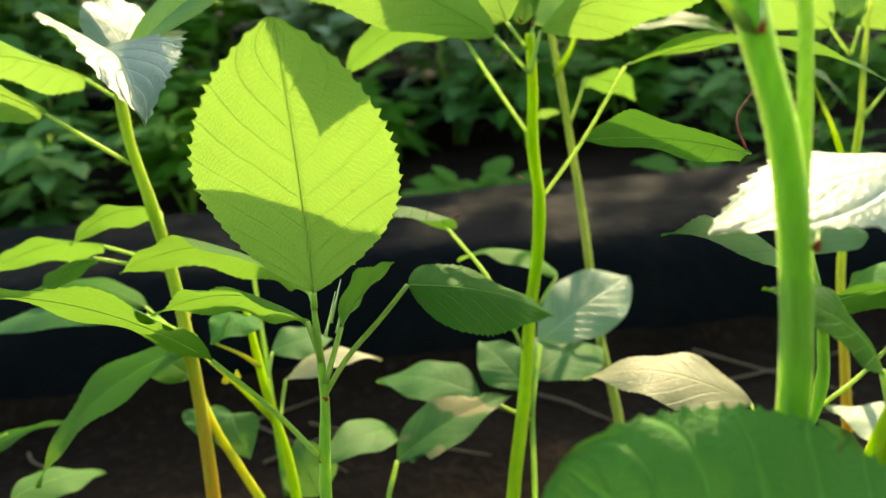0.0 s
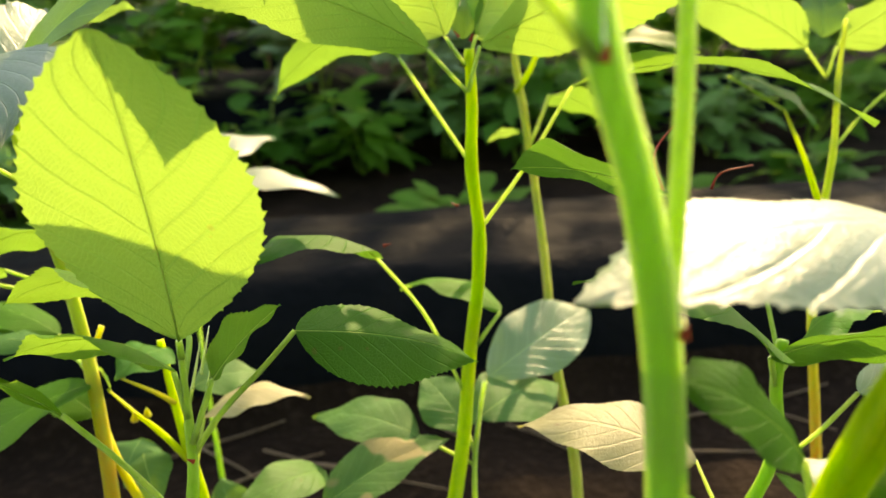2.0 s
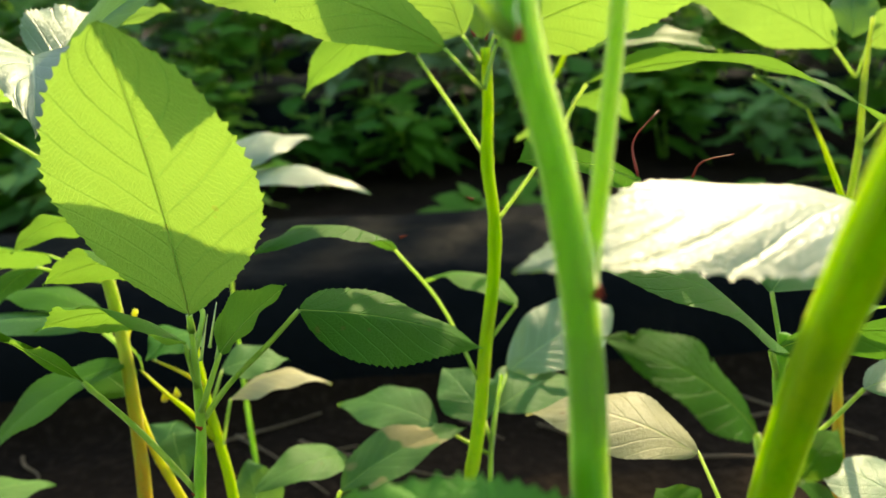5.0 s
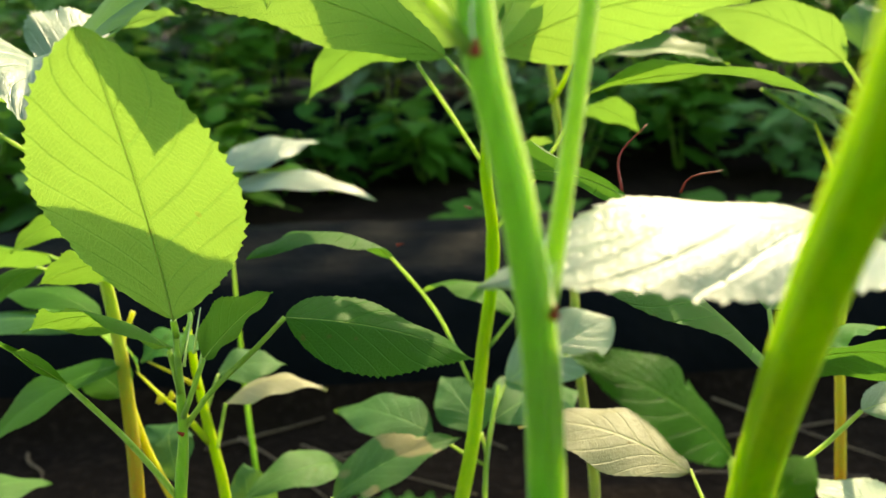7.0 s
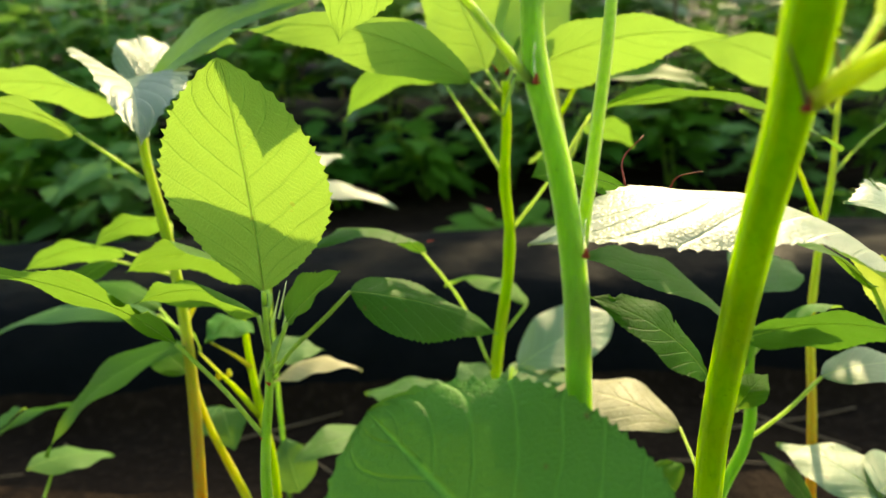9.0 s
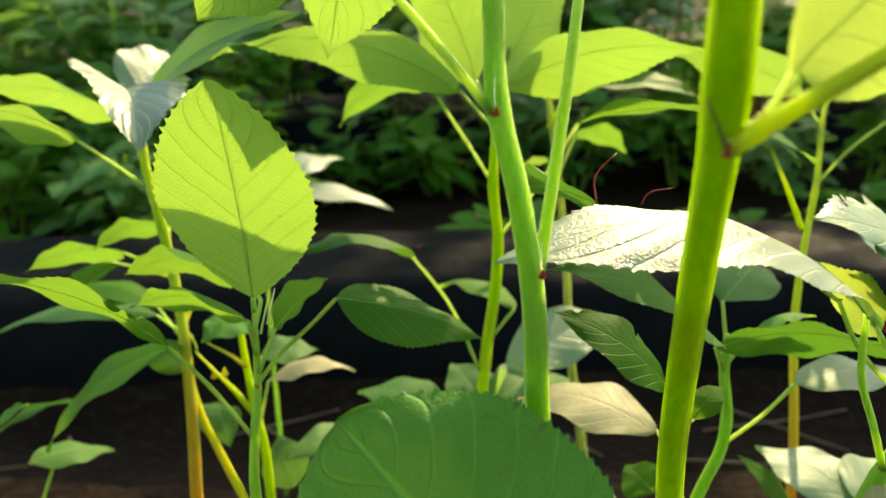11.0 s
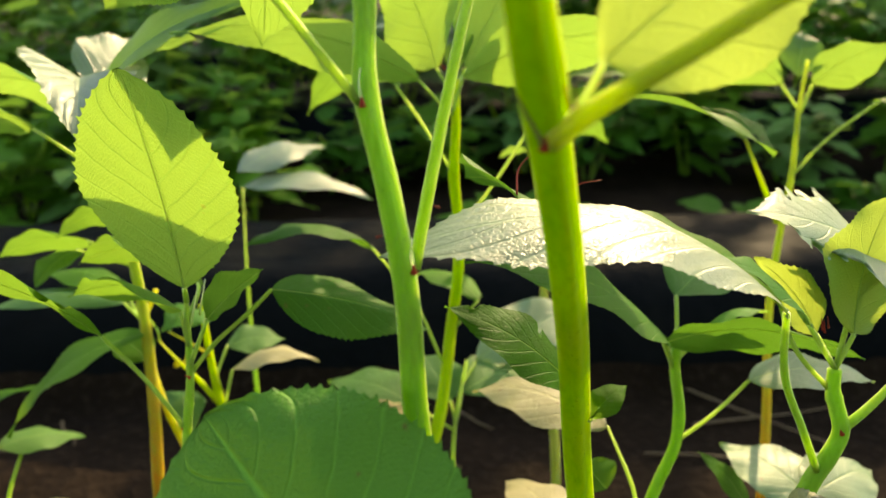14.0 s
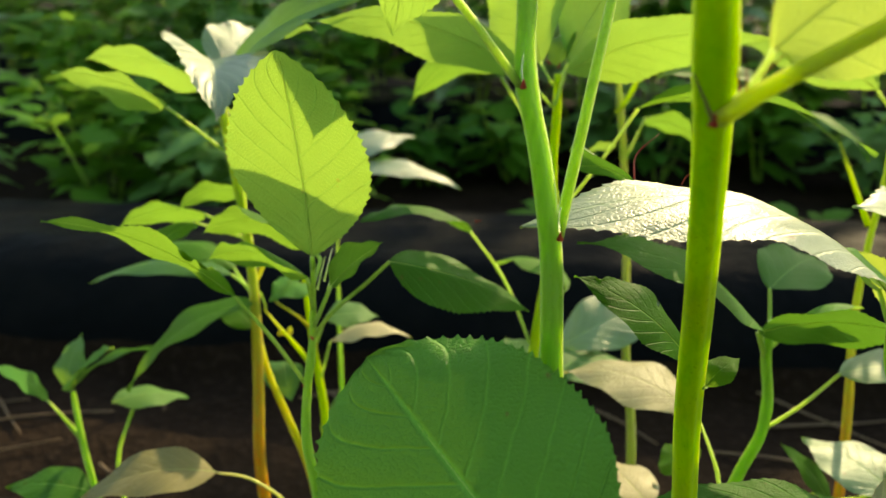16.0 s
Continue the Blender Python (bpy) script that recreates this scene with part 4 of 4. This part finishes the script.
def build_hidden_weed():
    low = (-0.1886, 0.5440, 0.1548)
    foot = foot_of(low)
    w = plant("weed with drooping silver-green leaves", foot, "weed", "weed", "weeds between the beds")
    tube("stem", [foot, low, (-0.1946, 0.5615, 0.2365), (-0.1989, 0.5799, 0.3195)], 0.0028, 0.0008, STEM, w, sides=8)
    leaf(w, (-0.1989, 0.5802, 0.3206), (-0.0749, 0.6091, 0.3044), 0.042, (0.2, -0.1, 1.0), GLOSSY, arch=0.12, fold=0.0)
    leaf(w, (-0.2053, 0.5836, 0.3338), (-0.1447, 0.6648, 0.3414), 0.05, (0.2, -0.1, 1.0), GLOSSY, arch=0.10, fold=0.0)


build_hidden_weed()
build_main_plant()
build_left_plant()
build_ripe_plants()
build_middle_plant()
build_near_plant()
build_thick_plant()
build_glare_plant()
build_right_plants()
build_low_tuft()


# ---- foliage of the next rows ----
def bush(label, foot, tall, wide, leaves, size, seed, mat, group="weeds on the next beds", name="bush", category="bush", low=0.6, high=1.05):
    """A many-stemmed herb: thin stems, each leaf blade a small folded lens."""
    rnd = random.Random(seed)
    e = plant(label, foot, name, category, group)
    sv, sf, lv, lf, uv = [], [], [], [], []
    stems = []
    for _ in range(max(3, leaves // 28)):
        a, r = rnd.uniform(0, 6.28), rnd.uniform(0.1, 1) * wide
        top = Vector((math.cos(a) * r, math.sin(a) * r, tall * rnd.uniform(low, high)))
        mid = top * 0.5 + Vector((rnd.uniform(-0.02, 0.02), rnd.uniform(-0.02, 0.02), tall * 0.06))
        line = [Vector((top.x * 0.15, top.y * 0.15, 0)), mid, top]
        stems.append(spline(line, 8))
        v, f = tube_mesh(line, 0.004, 0.0015, sides=5, steps=4)
        n = len(sv)
        sv += v
        sf += [tuple(i + n for i in q) for q in f]
    for _ in range(leaves):
        line = rnd.choice(stems)
        c = line[min(len(line) - 1, int(len(line) * rnd.uniform(0.25, 1.0) ** 0.8))]
        a = rnd.uniform(0, 6.28)
        out = Vector((math.cos(a), math.sin(a), rnd.uniform(-0.5, 0.35))).normalized()
        s = size * rnd.uniform(0.55, 1.25)
        base = c + out * s * rnd.uniform(0.2, 0.7)
        v, f, w = blade_mesh(base, base + out * s, s * rnd.uniform(0.45, 0.68), (rnd.uniform(-0.4, 0.4), rnd.uniform(-0.4, 0.4), 1), arch=rnd.uniform(0.02, 0.15),
                             fold=rnd.uniform(-0.1, 0.3), teeth=2, bite=0.0, columns=1, seed=rnd.random())
        n = len(lv)
        lv += v
        lf += [tuple(i + n for i in q) for q in f]
        uv += w
    tagged(link("stem", sv, sf, STEM, e), kind="stuff")
    tagged(link("foliage", lv, lf, mat, e, uv), kind="stuff")
    return e


def build_rows():
    rnd = random.Random(4)
    kinds = [("leafy green weed growing from the mulched bed", LEAF), ("dark green bushy weed in the next row", DARK), ("pale grey-green herb in the next row", SILVER)]
    for s, count, tall, wide in ((1.98, 15, 0.36, 0.20), (2.3, 15, 0.5, 0.22), (2.8, 14, 0.7, 0.3), (3.4, 14, 0.9, 0.35)):
        for i in range(count):
            x0 = -2.4 + 4.2 * (i + rnd.uniform(0.1, 0.9)) / count
            x, y = from_bed(x0, s + rnd.uniform(-0.1, 0.1))
            label, mat = kinds[rnd.randrange(3)] if rnd.random() < 0.8 else kinds[0]
            bush(label, (x, y, ground_height(x, y) - 0.01), tall * rnd.uniform(0.7, 1.2), wide * rnd.uniform(0.8, 1.2), 130, 0.095, rnd.random(), mat)
    # weeds filling the furrow on one side
    for x, y, tall, wide, mat in ((-0.98, 1.12, 0.26, 0.15, LEAF), (-0.80, 1.20, 0.22, 0.14, PALE), (-0.62, 1.36, 0.20, 0.13, LEAF), (-1.15, 1.30, 0.32, 0.17, LEAF), (-0.92, 1.42, 0.32, 0.16, DARK),
                                  (-0.70, 1.56, 0.30, 0.16, LEAF), (-1.30, 1.02, 0.28, 0.16, PALE), (-0.48, 1.62, 0.20, 0.12, DARK), (-1.35, 1.5, 0.42, 0.2, LEAF), (-1.05, 1.7, 0.42, 0.2, PALE),
                                  (-0.3, 1.74, 0.20, 0.12, LEAF), (-0.02, 1.27, 0.10, 0.07, LEAF), (0.05, 1.80, 0.24, 0.13, DARK), (0.30, 1.90, 0.26, 0.14, LEAF), (0.52, 1.86, 0.22, 0.13, PALE),
                                  (0.75, 1.95, 0.28, 0.15, LEAF), (-0.12, 1.86, 0.26, 0.14, PALE), (0.40, 1.42, 0.08, 0.07, LEAF), (0.62, 1.55, 0.1, 0.08, DARK)):
        bush("leafy green weed in the furrow", (x, y, ground_height(x, y) - 0.01), tall, wide, int(26 + 260 * tall), 0.085, x * 7 + y, mat, "weeds in the furrow", "weed", "weed", 0.7, 1.05)
    # tall hedge of crops, added to throw dappled shade on the ground behind
    for i in range(18):
        x0 = -3.6 + 8.4 * (i + rnd.uniform(0.3, 0.7)) / 18
        x, y = from_bed(x0, 5.6 + rnd.uniform(-0.3, 0.3))
        bush("tall leafy hedge plant added to shade the next beds", (x, y, -0.02), 2.76 * rnd.uniform(0.96, 1.02), 0.6, 430, 0.17, rnd.random(), DARK, "hedge behind the field", "shade_hedge_plant", "hedge", 0.9, 1.0)
    # second hedge on the near side, added out of view to cut low sky light
    for i in range(18):
        x, y = from_bed(-3.4 + 6.4 * (i + rnd.uniform(0.3, 0.7)) / 18, -1.75 + rnd.uniform(-0.15, 0.15))
        bush("tall leafy hedge plant added out of view to cut sky light", (x, y, -0.02), 2.3 * rnd.uniform(0.95, 1.05), 0.5, 260, 0.22, rnd.random(), DARK, "hedge on the near edge", "shade_hedge_plant", "hedge", 0.75, 1.0)


build_rows()


def build_stalks():
    rnd = random.Random(11)
    for i in range(32):
        x0, s = rnd.uniform(-0.9, 0.9), rnd.uniform(0.47, 0.76)
        x, y = from_bed(x0, s)
        a, n = rnd.uniform(-0.7, 0.7), rnd.uniform(0.05, 0.2)
        pts = []
        for k in range(4):
            px, py = x + math.cos(a) * n * k / 3 + rnd.uniform(-0.006, 0.006), y + math.sin(a) * n * k / 3
            pts.append((px, py, ground_height(px, py) + 0.006))
        ob = tube("dry_stalk", pts, 0.0018, 0.0009, BARK, None, sides=6, steps=3)
        tagged(ob, "dry brown plant stalk lying on the soil", "stalk", "dry stalks on the soil")
    # dead stalks still standing among the weeds of the next rows
    for i in range(22):
        x, y = from_bed(-2.2 + 4.2 * (i + rnd.random()) / 22, rnd.uniform(2.0, 3.3))
        tall, lean = rnd.uniform(0.6, 1.1), rnd.uniform(-0.12, 0.12)
        foot = Vector((x, y, ground_height(x, y) - 0.01))
        pts = [foot + Vector((lean * k * k / 9 + rnd.uniform(-0.012, 0.012), 0, tall * k / 3)) for k in range(4)]
        ob = tube("dry_stalk", pts, 0.006, 0.003, BARK, None, sides=6, steps=3)
        tagged(ob, "dry brown stalk standing among the weeds", "stalk", "dead stalks in the next rows")


build_stalks()
